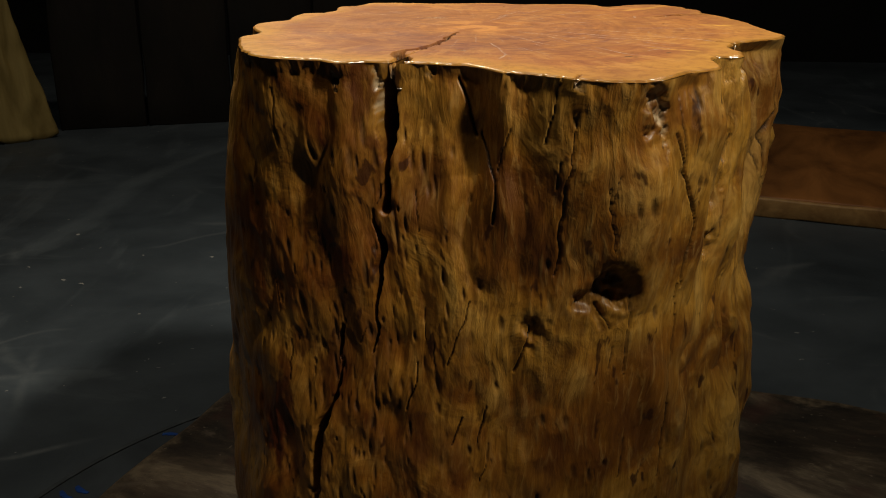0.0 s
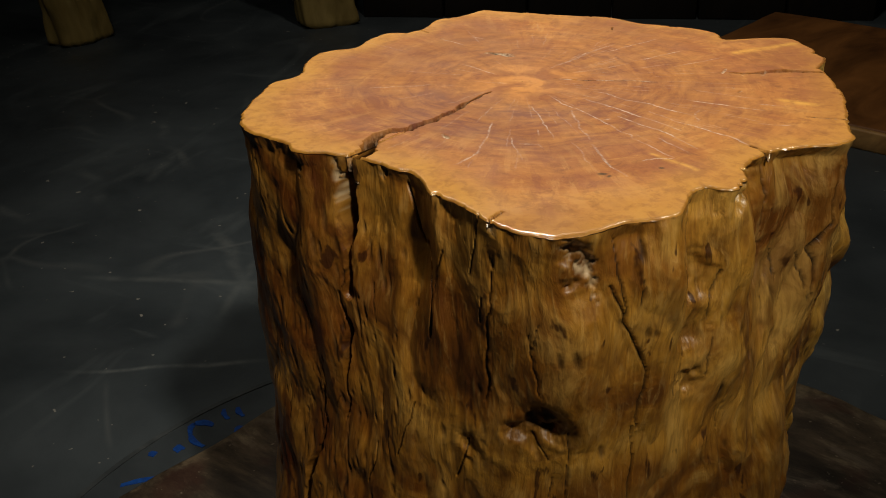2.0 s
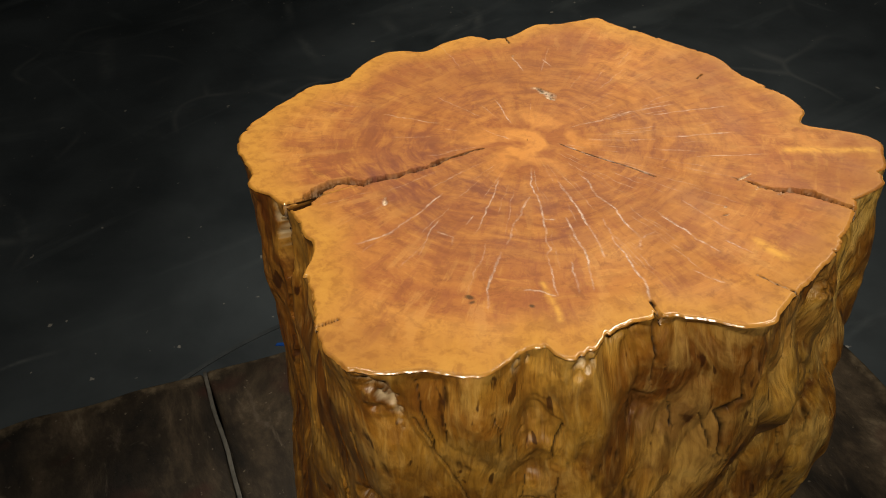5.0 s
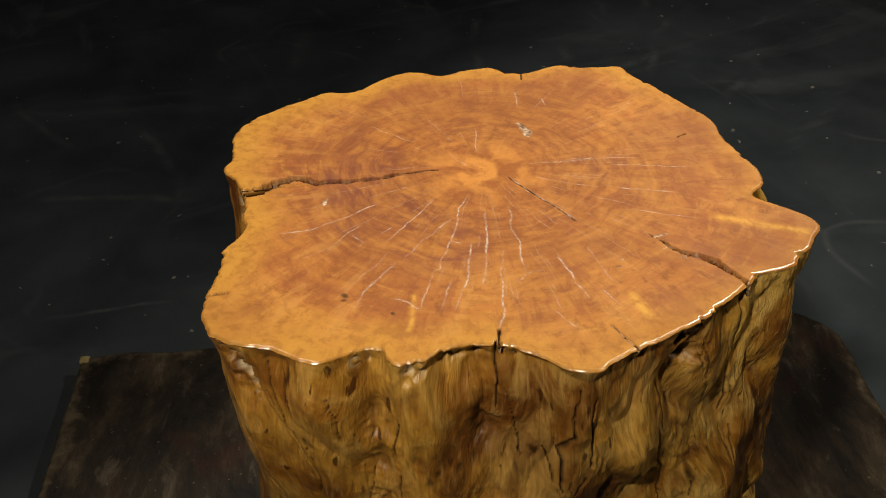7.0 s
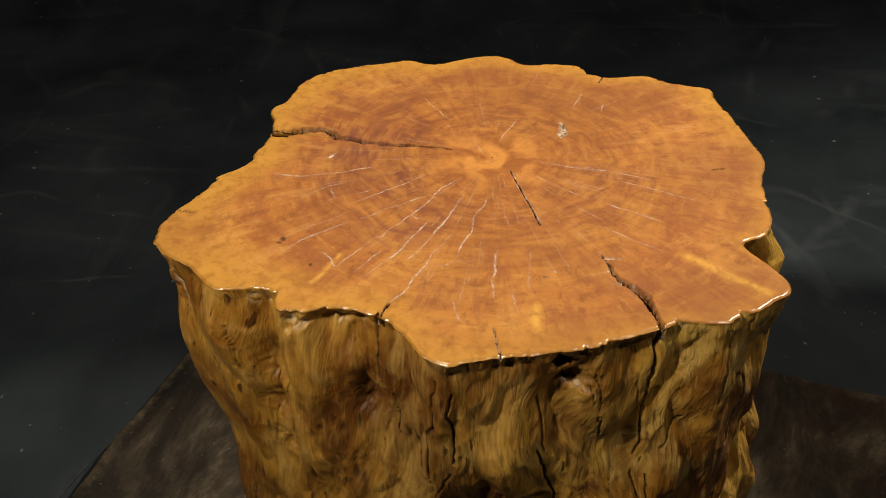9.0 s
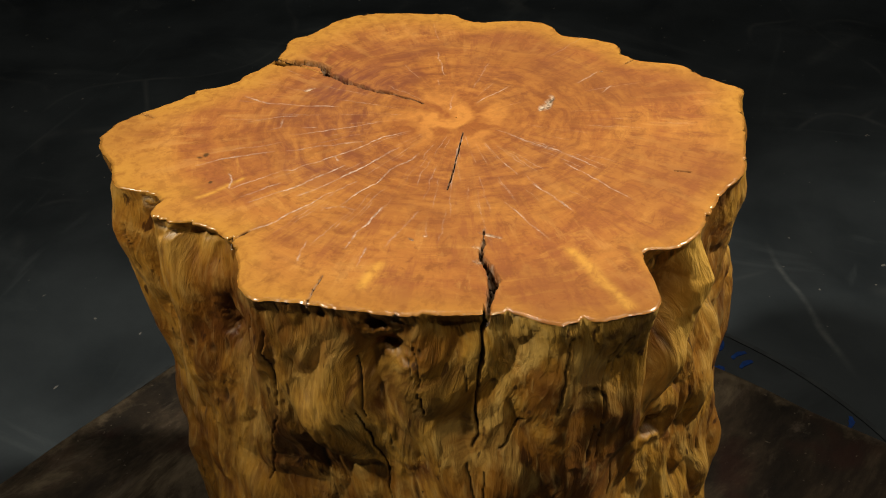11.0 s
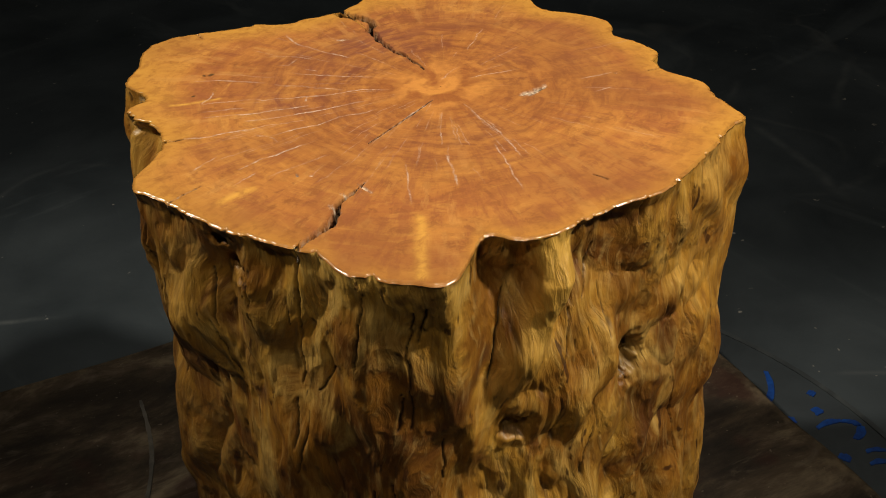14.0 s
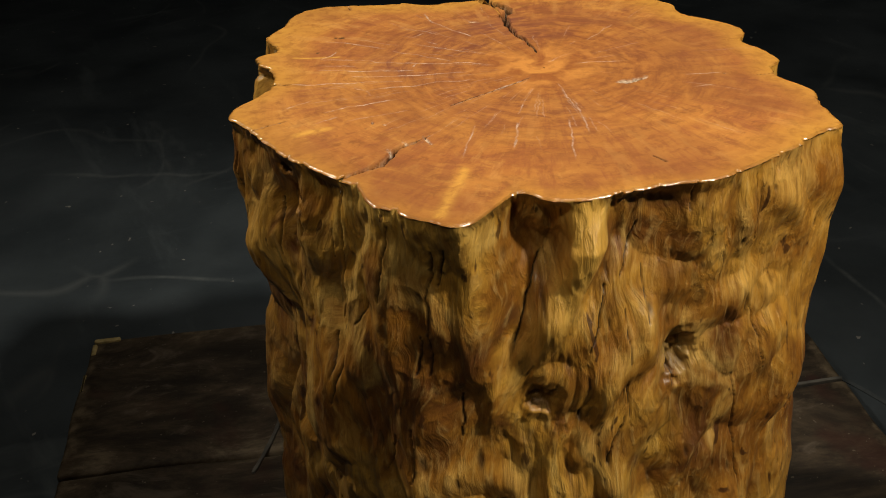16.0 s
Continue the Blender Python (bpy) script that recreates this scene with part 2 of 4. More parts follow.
def floor_material():
    m = Nodes("scuffed_black_floor", 0.55)
    c = m.ramp(m.noise(3, 6, 0.6, 0.3), (0.3, (0.036, 0.047, 0.058)), (0.7, (0.086, 0.108, 0.128)))
    smear = m.noise(3.2, 6, 0.6, 2.2, m.scaled((1, 0.22, 1)))
    c = m.mix(m.math("MULTIPLY", m.ramp(smear, (0.58, 0.0), (0.70, 1.0)), 0.45), c, (0.15, 0.18, 0.20))
    cross = m.noise(5, 5, 0.6, 1.5, m.scaled((0.2, 1.1, 1)))
    c = m.mix(m.math("MULTIPLY", m.ramp(cross, (0.62, 0.0), (0.70, 1.0)), 0.35), c, (0.15, 0.18, 0.20))
    wave = m.add("ShaderNodeTexVoronoi")
    wave.feature = "DISTANCE_TO_EDGE"
    wave.inputs["Scale"].default_value = 1.7
    warp = m.add("ShaderNodeVectorMath")
    warp.operation = "ADD"
    warped = m.add("ShaderNodeTexNoise")
    warped.inputs["Scale"].default_value = 1.3
    m.link(m.coords, warped.inputs["Vector"])
    m.link(m.coords, warp.inputs[0]), m.link(warped.outputs["Color"], warp.inputs[1])
    m.link(warp.outputs[0], wave.inputs["Vector"])
    line = m.ramp(wave.outputs["Distance"], (0.0, 1.0), (0.02, 0.0))
    keep = m.ramp(m.noise(2.6, 3), (0.50, 0.0), (0.62, 1.0))
    c = m.mix(m.math("MULTIPLY", m.math("MULTIPLY", line, keep), 0.30), c, (0.22, 0.24, 0.25))
    c = m.mix(m.ramp(m.noise(45, 2), (0.72, 0.0), (0.75, 0.7)), c, (0.5, 0.49, 0.46))
    axes = m.add("ShaderNodeSeparateXYZ")
    m.link(warp_small(m), axes.inputs[0])
    x, y = axes.outputs[0], axes.outputs[1]
    marks = 0.0
    for x0, y0, x1, y1, wide, power in WEST_SCUFFS + FAR_SCUFFS:
        long = math.hypot(x1 - x0, y1 - y0)
        ux, uy, cx, cy = (x1 - x0) / long, (y1 - y0) / long, (x0 + x1) / 2, (y0 + y1) / 2
        along = m.math("ABSOLUTE", m.math("ADD", m.math("MULTIPLY", x, ux), m.math("MULTIPLY_ADD", y, uy, -cx * ux - cy * uy)))
        across = m.math("ABSOLUTE", m.math("SUBTRACT", m.math("MULTIPLY", y, ux), m.math("MULTIPLY_ADD", x, uy, cy * ux - cx * uy)))
        near = m.math("MULTIPLY", m.step(across, wide * 0.0016, 0.0), m.step(along, long / 2, long / 2 - 0.12))
        marks = m.math("MAXIMUM", m.math("MULTIPLY", near, power), marks)
    worn = m.ramp(m.noise(22, 5, 0.65), (0.36, 0.25), (0.60, 1.0))
    c = m.mix(m.math("MULTIPLY", m.math("MULTIPLY", marks, worn), 0.62), c, (0.26, 0.29, 0.30))
    m.colour(c)
    m.rough(m.ramp(m.noise(6, 5), (0.3, 0.45), (0.7, 0.7)))
    m.bump(m.noise(90, 4), 0.15, 0.002)
    return m.mat


def board_material():
    m = Nodes("weathered_dark_board", 0.75)
    tall = m.scaled((0.45, 1, 1))
    big = m.noise(9, 8, 0.70, 0.35, tall)
    c = m.ramp(big, (0.38, (0.007, 0.005, 0.0035)), (0.48, (0.034, 0.024, 0.015)), (0.56, (0.082, 0.060, 0.038)), (0.67, (0.25, 0.20, 0.135)))
    c = m.mix(m.ramp(m.noise(21, 6, 0.68, 0.8, tall), (0.58, 0.0), (0.68, 0.7)), c, (0.15, 0.12, 0.09))
    c = m.mix(m.ramp(m.noise(9, 3), (0.56, 0.0), (0.66, 0.55)), c, (0.055, 0.016, 0.010))
    c = m.mix(m.ramp(m.noise(130, 2), (0.70, 0.0), (0.74, 0.6)), c, (0.25, 0.21, 0.16))
    # edges rubbed pale
    axes = m.add("ShaderNodeSeparateXYZ")
    m.link(m.coords, axes.inputs[0])
    x, y = axes.outputs[0], axes.outputs[1]
    inside = m.math("MINIMUM", m.math("MINIMUM", m.math("ADD", x, 0.50), m.math("SUBTRACT", 0.568, x)), m.math("MINIMUM", m.math("ADD", y, 0.572), m.math("SUBTRACT", 0.60, y)))
    rub = m.math("ADD", inside, m.math("MULTIPLY", m.math("SUBTRACT", m.noise(16, 5, 0.65), 0.50), 0.10))
    c = m.mix(m.ramp(rub, (0.004, 0.9), (0.018, 0.0)), c, m.ramp(m.noise(60, 4), (0.35, (0.05, 0.035, 0.02)), (0.65, (0.20, 0.155, 0.10))))
    m.colour(c)
    m.bump(m.noise(24, 6, 0.65, 0.4, tall), 0.7, 0.006)
    return m.mat


def plain_material(name, a, b, scale=14, roughness=0.6, stretch=(1, 1, 1), bump=0.3):
    m = Nodes(name, roughness)
    v = m.scaled(stretch)
    n = m.noise(scale, 6, 0.6, 0.6, v)
    m.colour(m.ramp(n, (0.3, a), (0.7, b)))
    m.bump(m.noise(scale * 4, 5, 0.6, 0.3, v), bump, 0.002)
    return m.mat


FACE, SIDE, FLOOR, BOARD = cut_face_material(), side_wood_material(), floor_material(), board_material()
BLACK = plain_material("black_wall_cloth", (0.004, 0.004, 0.004), (0.009, 0.009, 0.009), 5, 0.95)
DISC = plain_material("black_turntable_paint", (0.030, 0.039, 0.048), (0.062, 0.078, 0.094), 8, 0.6)
RIM = plain_material("worn_grey_rim", (0.030, 0.039, 0.048), (0.085, 0.10, 0.112), 22, 0.6)
FILLER = plain_material("dried_filler", (0.06, 0.06, 0.057), (0.19, 0.18, 0.16), 30, 0.7)
BLUE = plain_material("blue_paint", (0.003, 0.035, 0.22), (0.008, 0.10, 0.50), 60, 0.6)
CHIP = plain_material("chipped_pale_wood", (0.40, 0.30, 0.12), (0.75, 0.62, 0.30), 60, 0.7)
SLAB = plain_material("red_brown_slab_wood", (0.13, 0.050, 0.014), (0.52, 0.21, 0.055), 7, 0.55, (1, 0.4, 1))
SLAB_EDGE = plain_material("pale_live_edge", (0.35, 0.18, 0.06), (0.70, 0.42, 0.16), 20, 0.5)
DRIFT = plain_material("yellow_driftwood", (0.22, 0.15, 0.04), (0.62, 0.47, 0.17), 8, 0.6, (1, 1, 0.3), 0.6)
DARKWOOD = plain_material("dark_carved_wood", (0.003, 0.002, 0.0015), (0.016, 0.011, 0.007), 9, 0.6, (1, 1, 0.4), 0.6)


# ---- mesh helpers ----
def part(name, bm, material, parent=None, label="", smooth=True):
    me = bpy.data.meshes.new(name)
    bm.to_mesh(me)
    bm.free()
    me.materials.append(material)
    if smooth:
        me.shade_smooth()
    ob = new(name, me)
    ob.parent = parent
    return tagged(ob, label)


def base(name, at=(0, 0, 0), turn=0):
    ob = new(name)
    ob.empty_display_size = 0.05
    ob.matrix_basis = pose(*at, 0, 0, turn)
    return ob


def block(x0, x1, y0, y1, z0, z1, bevel=0.004, cuts=0, shake=0.0, seed=0):
    """A bevelled box; with cuts its faces are divided and shaken."""
    bm = bmesh.new()
    bmesh.ops.create_cube(bm, size=1)
    for v in bm.verts:
        v.co = Vector(((x0 + x1) / 2 + v.co.x * (x1 - x0), (y0 + y1) / 2 + v.co.y * (y1 - y0), (z0 + z1) / 2 + v.co.z * (z1 - z0)))
    if bevel:
        bmesh.ops.bevel(bm, geom=bm.edges[:], offset=bevel, segments=2, affect="EDGES", profile=0.5)
    if cuts:
        bmesh.ops.subdivide_edges(bm, edges=[e for e in bm.edges if e.calc_length() > 0.1], cuts=cuts, use_grid_fill=True)
        for v in bm.verts:
            v.co += noise.noise_vector(v.co * 9 + Vector((seed, 0, 0))) * shake
    return bm


# ---- profile ----
TOP = 0.66
BOARD_TOP = 0.06
SWELL = (0.2209, 0.0279, 0.0013, 0.0025, -0.0047, 0.0059, -0.0096, -0.0117, 0.0035)
# bulges and bays of the rim: azimuth in degrees, half width in degrees, millimetres out
LOBES = [(14, 5.2, 3.1), (31.5, 3.5, 13.1), (42, 3, -10), (43.5, 8.5, 39.5), (51.5, 4.3, -20.7), (63.5, 4.6, 1.5),
         (87.5, 8.3, 7.2), (118, 3.3, 9.8), (127, 3.7, -5.9), (140.5, 8.5, -27.6), (166, 4.5, -5.7), (176.5, 9.5, 20.9),
         (194, 5.1, -5.8), (200.5, 3.3, 4.8), (225.5, 9.5, 9.9), (243.5, 3.7, 9.4), (264, 3, 2.7), (274.5, 2.6, 10.8),
         (290.5, 15.1, 53), (301, 4.7, -9.1), (315, 4.1, -21.3), (333, 10.9, -44.6), (334, 3, 4.9), (348.5, 5.2, 9.9)]
# the body lower down, every 30 degrees from azimuth 0: millimetres over the mean radius at half height, and near the foot
WAIST = (0.235, (1, 23.3, -0.7, -4, 0.4, -9, -14.2, -9, -21.4, -13.7, 19.2, 12))
FOOT = (0.242, (8, 4.9, -1.1, -5.6, 5.7, -5.4, -13, 0, -20.9, -11.1, 7.8, 11.5))


def turned(a, centre, width):
    d = (a - centre + 180) % 360 - 180
    return np.exp(-((d / width) ** 2))


RIM_TURN = 2.5


def rim_radius(a):
    a = a - RIM_TURN
    r = SWELL[0] + 0 * a
    for k in range(1, 5):
        r = r + SWELL[2 * k - 1] * np.cos(np.radians(k * a)) + SWELL[2 * k] * np.sin(np.radians(k * a))
    for c, w, h in LOBES:
        r = r + h * 0.001 * turned(a, c, w)
    return r


def body_radius(a, z):
    mid = WAIST[0] + sum(h * 0.001 * turned(a, 30 * i, 20) for i, h in enumerate(WAIST[1]))
    low = FOOT[0] + sum(h * 0.001 * turned(a, 30 * i, 20) for i, h in enumerate(FOOT[1]))
    d, g = np.clip((TOP - z) / 0.22, 0, 1), np.clip((0.46 - z) / 0.2, 0, 1)
    w, g = d * d * (3 - 2 * d), g * g * (3 - 2 * g)
    return rim_radius(a) * (1 - w) + (mid * (1 - g) + low * g) * w
# ---- end of profile ----


def lattice(x, y, z):
    h = np.sin(x * 127.1 + y * 311.7 + z * 74.7) * 43758.5453
    return h - np.floor(h)


def cloud(x, y, z):
    """Smooth value noise in -1..1 on arrays."""
    i, j, k = np.floor(x), np.floor(y), np.floor(z)
    u, v, w = x - i, y - j, z - k
    u, v, w = (s * s * s * (s * (s * 6 - 15) + 10) for s in (u, v, w))
    out = 0
    for a in (0, 1):
        for b in (0, 1):
            for c in (0, 1):
                out = out + lattice(i + a, j + b, k + c) * (u if a else 1 - u) * (v if b else 1 - v) * (w if c else 1 - w)
    return 2 * out - 1


def clouds(x, y, z, octaves=4):
    out, amp = 0, 1.0
    for o in range(octaves):
        f = 2.03 ** o
        out, amp = out + amp * cloud(x * f + 17.3 * o, y * f + 5.1 * o, z * f + 9.7 * o), amp * 0.5
    return out


def near_line(px, py, points):
    """Distance of points to a broken line and how far along it they lie, 0 to 1."""
    best, along = np.full(px.shape, 1e9), np.zeros(px.shape)
    n = len(points) - 1
    for s, ((ax, ay), (bx, by)) in enumerate(zip(points, points[1:])):
        dx, dy = bx - ax, by - ay
        t = np.clip(((px - ax) * dx + (py - ay) * dy) / (dx * dx + dy * dy), 0, 1)
        d = np.hypot(px - ax - t * dx, py - ay - t * dy)
        along = np.where(d < best, (s + t) / n, along)
        best = np.minimum(best, d)
    return best, along


def grid_mesh(name, x, y, z, closed_row=True, attributes=None, flip=False):
    rows, cols = x.shape
    co = np.stack([x, y, z], -1).reshape(-1, 3)
    r, c = np.meshgrid(np.arange(rows - 1), np.arange(cols), indexing="ij")
    c2 = (c + 1) % cols
    quads = np.stack([r * cols + c, r * cols + c2, (r + 1) * cols + c2, (r + 1) * cols + c], -1).reshape(-1, 4)
    if flip:
        quads = quads[:, ::-1]
    me = bpy.data.meshes.new(name)
    me.vertices.add(len(co)), me.loops.add(quads.size), me.polygons.add(len(quads))
    me.vertices.foreach_set("co", co.ravel())
    me.loops.foreach_set("vertex_index", quads.ravel().astype(np.int32))
    me.polygons.foreach_set("loop_start", np.arange(0, quads.size, 4, dtype=np.int32))
    me.update(calc_edges=True)
    for key, values in (attributes or {}).items():
        flat = np.ascontiguousarray(values, dtype=np.float32).ravel()
        if values.ndim == 3:
            me.attributes.new(key, "FLOAT_VECTOR", "POINT").data.foreach_set("vector", flat)
        else:
            me.attributes.new(key, "FLOAT", "POINT").data.foreach_set("value", flat)
    me.shade_smooth()
    return me


# ---- setting ----
def plane_grid(x0, x1, y0, y1, z0, z1):
    return block(x0, x1, y0, y1, z0, z1, 0)


tagged(part("floor", plane_grid(-3.6, 3.6, -3.2, 4.0, -0.1, 0), FLOOR, smooth=False), "scuffed matt black studio floor with pale smears", "floor", kind="structure")
for n, q in (("wall_north", (-3.6, 3.6, 4.0, 4.1, -0.1, 3)), ("wall_south", (-3.6, 3.6, -3.3, -3.2, -0.1, 3)),
             ("wall_east", (3.6, 3.7, -3.3, 4.1, -0.1, 3)), ("wall_west", (-3.7, -3.6, -3.3, 4.1, -0.1, 3))):
    tagged(part(n, plane_grid(*q), BLACK, smooth=False), "unlit black studio wall", "wall", kind="structure")
tagged(part("ceiling", plane_grid(-3.7, 3.7, -3.3, 4.1, 3, 3.1), BLACK, smooth=False), "unlit black studio ceiling", "ceiling", kind="structure")


# ---- stump table ----
# cracks down the trunk: azimuth and height of the upper end, of the lower end, width in millimetres
SPLIT = [(255.6, 0.664, 253.8, 0.62, 33), (253.9, 0.622, 253.6, 0.554, 30), (251.5, 0.552, 252.2, 0.497, 16), (252.2, 0.497, 250.6, 0.438, 14), (243, 0.455, 242.1, 0.413, 14), (242.1, 0.413, 237.8, 0.358, 22), (237.8, 0.358, 236.8, 0.305, 22), (236.8, 0.305, 235, 0.24, 14)]
SOUTH = [(287.5, 0.637, 286.6, 0.572, 2.6), (286.6, 0.572, 285.9, 0.52, 2.6), (285.6, 0.66, 283.6, 0.613, 2.2), (268.9, 0.65, 272.8, 0.61, 4.5),
         (273.7, 0.613, 276.2, 0.582, 4), (276.2, 0.582, 275.7, 0.553, 3), (278.1, 0.621, 276.5, 0.59, 1.8), (292.5, 0.586, 293.9, 0.54, 2.2),
         (302.1, 0.62, 308, 0.554, 2.4), (308.1, 0.554, 308.6, 0.5, 2), (302, 0.653, 304.5, 0.597, 1.8), (282.6, 0.478, 279.9, 0.44, 2.6),
         (293.2, 0.497, 295.4, 0.475, 1.8), (307.9, 0.503, 308.6, 0.437, 2.2), (307.9, 0.438, 306.8, 0.344, 2.2), (261, 0.438, 259.5, 0.399, 2.2),
         (271.5, 0.493, 267.7, 0.442, 2), (270.5, 0.398, 268.3, 0.376, 2), (275.4, 0.408, 273.3, 0.378, 2), (298.6, 0.503, 298.1, 0.438, 1.8)]
EAST = [(338, 0.66, 338.2, 0.601, 3.4), (341, 0.605, 342, 0.564, 1.8), (313, 0.63, 313.8, 0.596, 2.6), (345.6, 0.579, 347.1, 0.549, 2.2),
        (350.3, 0.641, 349.4, 0.597, 2.2), (24.9, 0.66, 24.5, 0.609, 4.5), (24.5, 0.609, 23.7, 0.566, 4), (23.7, 0.566, 23, 0.545, 2),
        (352.5, 0.632, 352.2, 0.568, 3), (349.7, 0.605, 347.5, 0.58, 2.8), (347.5, 0.58, 348.6, 0.54, 2.8), (5.2, 0.615, 7, 0.571, 2.2),
        (5.5, 0.576, 9.1, 0.517, 2.6), (8.9, 0.52, 9.6, 0.473, 2.4), (322.7, 0.603, 321.1, 0.567, 2.2), (15.5, 0.594, 15.7, 0.577, 2.6),
        (8.4, 0.655, 11.1, 0.643, 3.5), (22.2, 0.534, 22.9, 0.502, 2.6), (352, 0.556, 345, 0.465, 2)]
NORTH = [(43.2, 0.634, 42.2, 0.596, 2.6), (42.2, 0.596, 41.3, 0.532, 2.8), (36.4, 0.645, 34.9, 0.589, 2.2), (45, 0.638, 43.5, 0.605, 2.6),
         (40.5, 0.565, 39.5, 0.533, 2.4), (75.5, 0.629, 72.1, 0.594, 2.2), (69.6, 0.589, 67.1, 0.543, 2.6), (57.7, 0.609, 53.5, 0.548, 2.6),
         (97.7, 0.486, 101.9, 0.366, 2.8), (98.6, 0.65, 99.6, 0.597, 2.2), (101.6, 0.539, 104.9, 0.478, 2.2), (72.8, 0.486, 70.4, 0.45, 2.4),
         (30.5, 0.575, 26.5, 0.55, 2), (24.7, 0.529, 23.6, 0.482, 2.2), (46.4, 0.515, 45.7, 0.475, 2.4), (38.3, 0.483, 38.2, 0.437, 2.6),
         (34.8, 0.473, 33.2, 0.437, 2.2), (84.6, 0.66, 84.8, 0.633, 2)]
# hollows: azimuth, height, half width in degrees, half height, millimetres deep (minus: a bulge)
KNOTS = [(295.2, 0.512, 2.9, 0.017, 10), (297.0, 0.503, 2.2, 0.011, 5), (291.6, 0.500, 2.6, 0.010, 7), (293.4, 0.486, 0.9, 0.010, 5)]
HOLES = [(282.6, 0.476, 2.2, 0.012, 5), (297.5, 0.638, 2.6, 0.011, 6),
         (85, 0.517, 2.8, 0.017, 15), (58.9, 0.502, 2.6, 0.010, 11), (319, 0.561, 2.4, 0.012, 7), (318.8, 0.522, 2.4, 0.011, 6),
         (319, 0.6, 3, 0.018, 6), (335.5, 0.588, 2.6, 0.018, 8), (330, 0.651, 6, 0.006, 4), (12, 0.628, 3, 0.008, 6), (9, 0.645, 1.6, 0.005, 6)]
FORMS = [(255.8, 0.445, 5, 0.02, 4), (255.8, 0.387, 5, 0.018, 6), (249, 0.356, 5, 0.02, 6), (236, 0.569, 3, 0.02, 4),
         (272.8, 0.604, 5, 0.02, 7), (54.3, 0.635, 4.0, 0.035, 13), (320.5, 0.612, 4.2, 0.045, 9), (9, 0.565, 9, 0.03, 6), (344, 0.570, 8, 0.03, 5)]
# a smooth tongue of wood runs down from the north-east rim
TONGUE = [(65, 0.664), (66, 0.627), (63.3, 0.597), (60.3, 0.570), (57, 0.540), (54, 0.505)]
LUMPS = [(70.5, 0.488, 6, 0.03, 9), (74, 0.548, 6, 0.028, -9), (327, 0.6, 4, 0.03, -8), (343, 0.607, 4.5, 0.032, -9), (13, 0.61, 7, 0.02, 8),
         (12, 0.572, 8, 0.022, -8), (57, 0.565, 4, 0.02, 8), (346, 0.645, 5, 0.014, 5), (20, 0.5, 6, 0.05, -7), (41.6, 0.446, 5, 0.03, -6),
         (357, 0.585, 6, 0.03, 8), (26, 0.595, 5, 0.03, -5), (113, 0.60, 18, 0.06, -8), (347, 0.56, 8, 0.03, -5), (300, 0.50, 4, 0.04, -5), (268, 0.47, 6, 0.03, -5)]


# pale broken places: azimuth, height, half width in degrees, half height, strength
FRAYS = [(296.5, 0.650, 1.6, 0.006, 1), (299, 0.634, 1.2, 0.007, 1), (300.3, 0.618, 0.9, 0.008, 0.9), (252.3, 0.635, 0.9, 0.018, 1), (316, 0.650, 1.0, 0.006, 0.9),
         (12.5, 0.654, 1.2, 0.004, 1), (71, 0.655, 2.0, 0.004, 1), (75, 0.655, 1.4, 0.004, 0.9), (326, 0.652, 2.4, 0.005, 0.9), (244.5, 0.648, 0.7, 0.008, 0.9),
         (29.5, 0.656, 1.5, 0.003, 0.8), (340, 0.654, 1.3, 0.004, 0.8), (287, 0.655, 1.2, 0.004, 0.8), (263, 0.654, 1.4, 0.005, 0.6)]


def hollow(A, Z, rows, power=1.0):
    out = np.zeros_like(A)
    for c, z, w, h, deep in rows:
        d = (A - c + 180) % 360 - 180
        near = (np.abs(Z - z) < 2.6 * h) & (np.abs(d) < 2.6 * w + 3)
        dz = Z[near] - z
        q = ((d[near] + dz * 30) / w) ** 2 + (dz / h) ** 2
        out[near] += deep * 0.001 * np.exp(-(q ** power))
    return out


def cracked(A, Z, R, rows, wiggle=0.0024):
    """How open the trunk is, 0 to 1, and how deep, along cracks."""
    mask, deep = np.zeros_like(A), np.zeros_like(A)
    wave = clouds(Z * 42 + A * 0.02, A * 0.12, 0 * Z + 3.3, 3) * wiggle + clouds(Z * 170 + A * 0.05, A * 0.3, 0 * Z + 6.1, 2) * 0.00015
    gape = np.clip(1 + 0.8 * clouds(Z * 34 + A * 0.04, A * 0.2, 0 * Z + 1.9, 2), 0.3, 2)
    rim = 0.235
    for a0, z0, a1, z1, w in rows:
        mid = (a0 + a1) / 2
        x = np.radians((A - mid + 180) % 360 - 180) * rim + wave
        near = (np.abs(x) < 0.05) & (Z < max(z0, z1) + 0.03) & (Z > min(z0, z1) - 0.03)
        if not near.any():
            continue
        ends = [(np.radians(a0 - mid) * rim, z0), (np.radians(a1 - mid) * rim, z1)]
        d, t = near_line(x[near], Z[near], ends)
        half = w * 0.00025 * (0.55 + 0.45 * np.sin(np.pi * np.clip(0.08 + 0.84 * t, 0, 1))) * gape[near]
        open_ = 1 - np.clip((d - half * 0.3) / (half * 0.6 + 0.0004), 0, 1)
        open_ = open_ * open_ * (3 - 2 * open_)
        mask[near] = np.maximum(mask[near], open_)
        deep[near] = np.maximum(deep[near], open_ * (0.0006 + w * 0.0010))
    return mask, deep


def random_cracks(count, seed):
    dice = random.Random(seed)
    rows = []
    for _ in range(count):
        a, z, long = dice.uniform(0, 360), dice.uniform(0.2, 0.64), dice.uniform(0.008, 0.04)
        rows.append((a, z, a + dice.uniform(-1.4, 0.8), z - long, dice.uniform(0.9, 1.5)))
    return rows


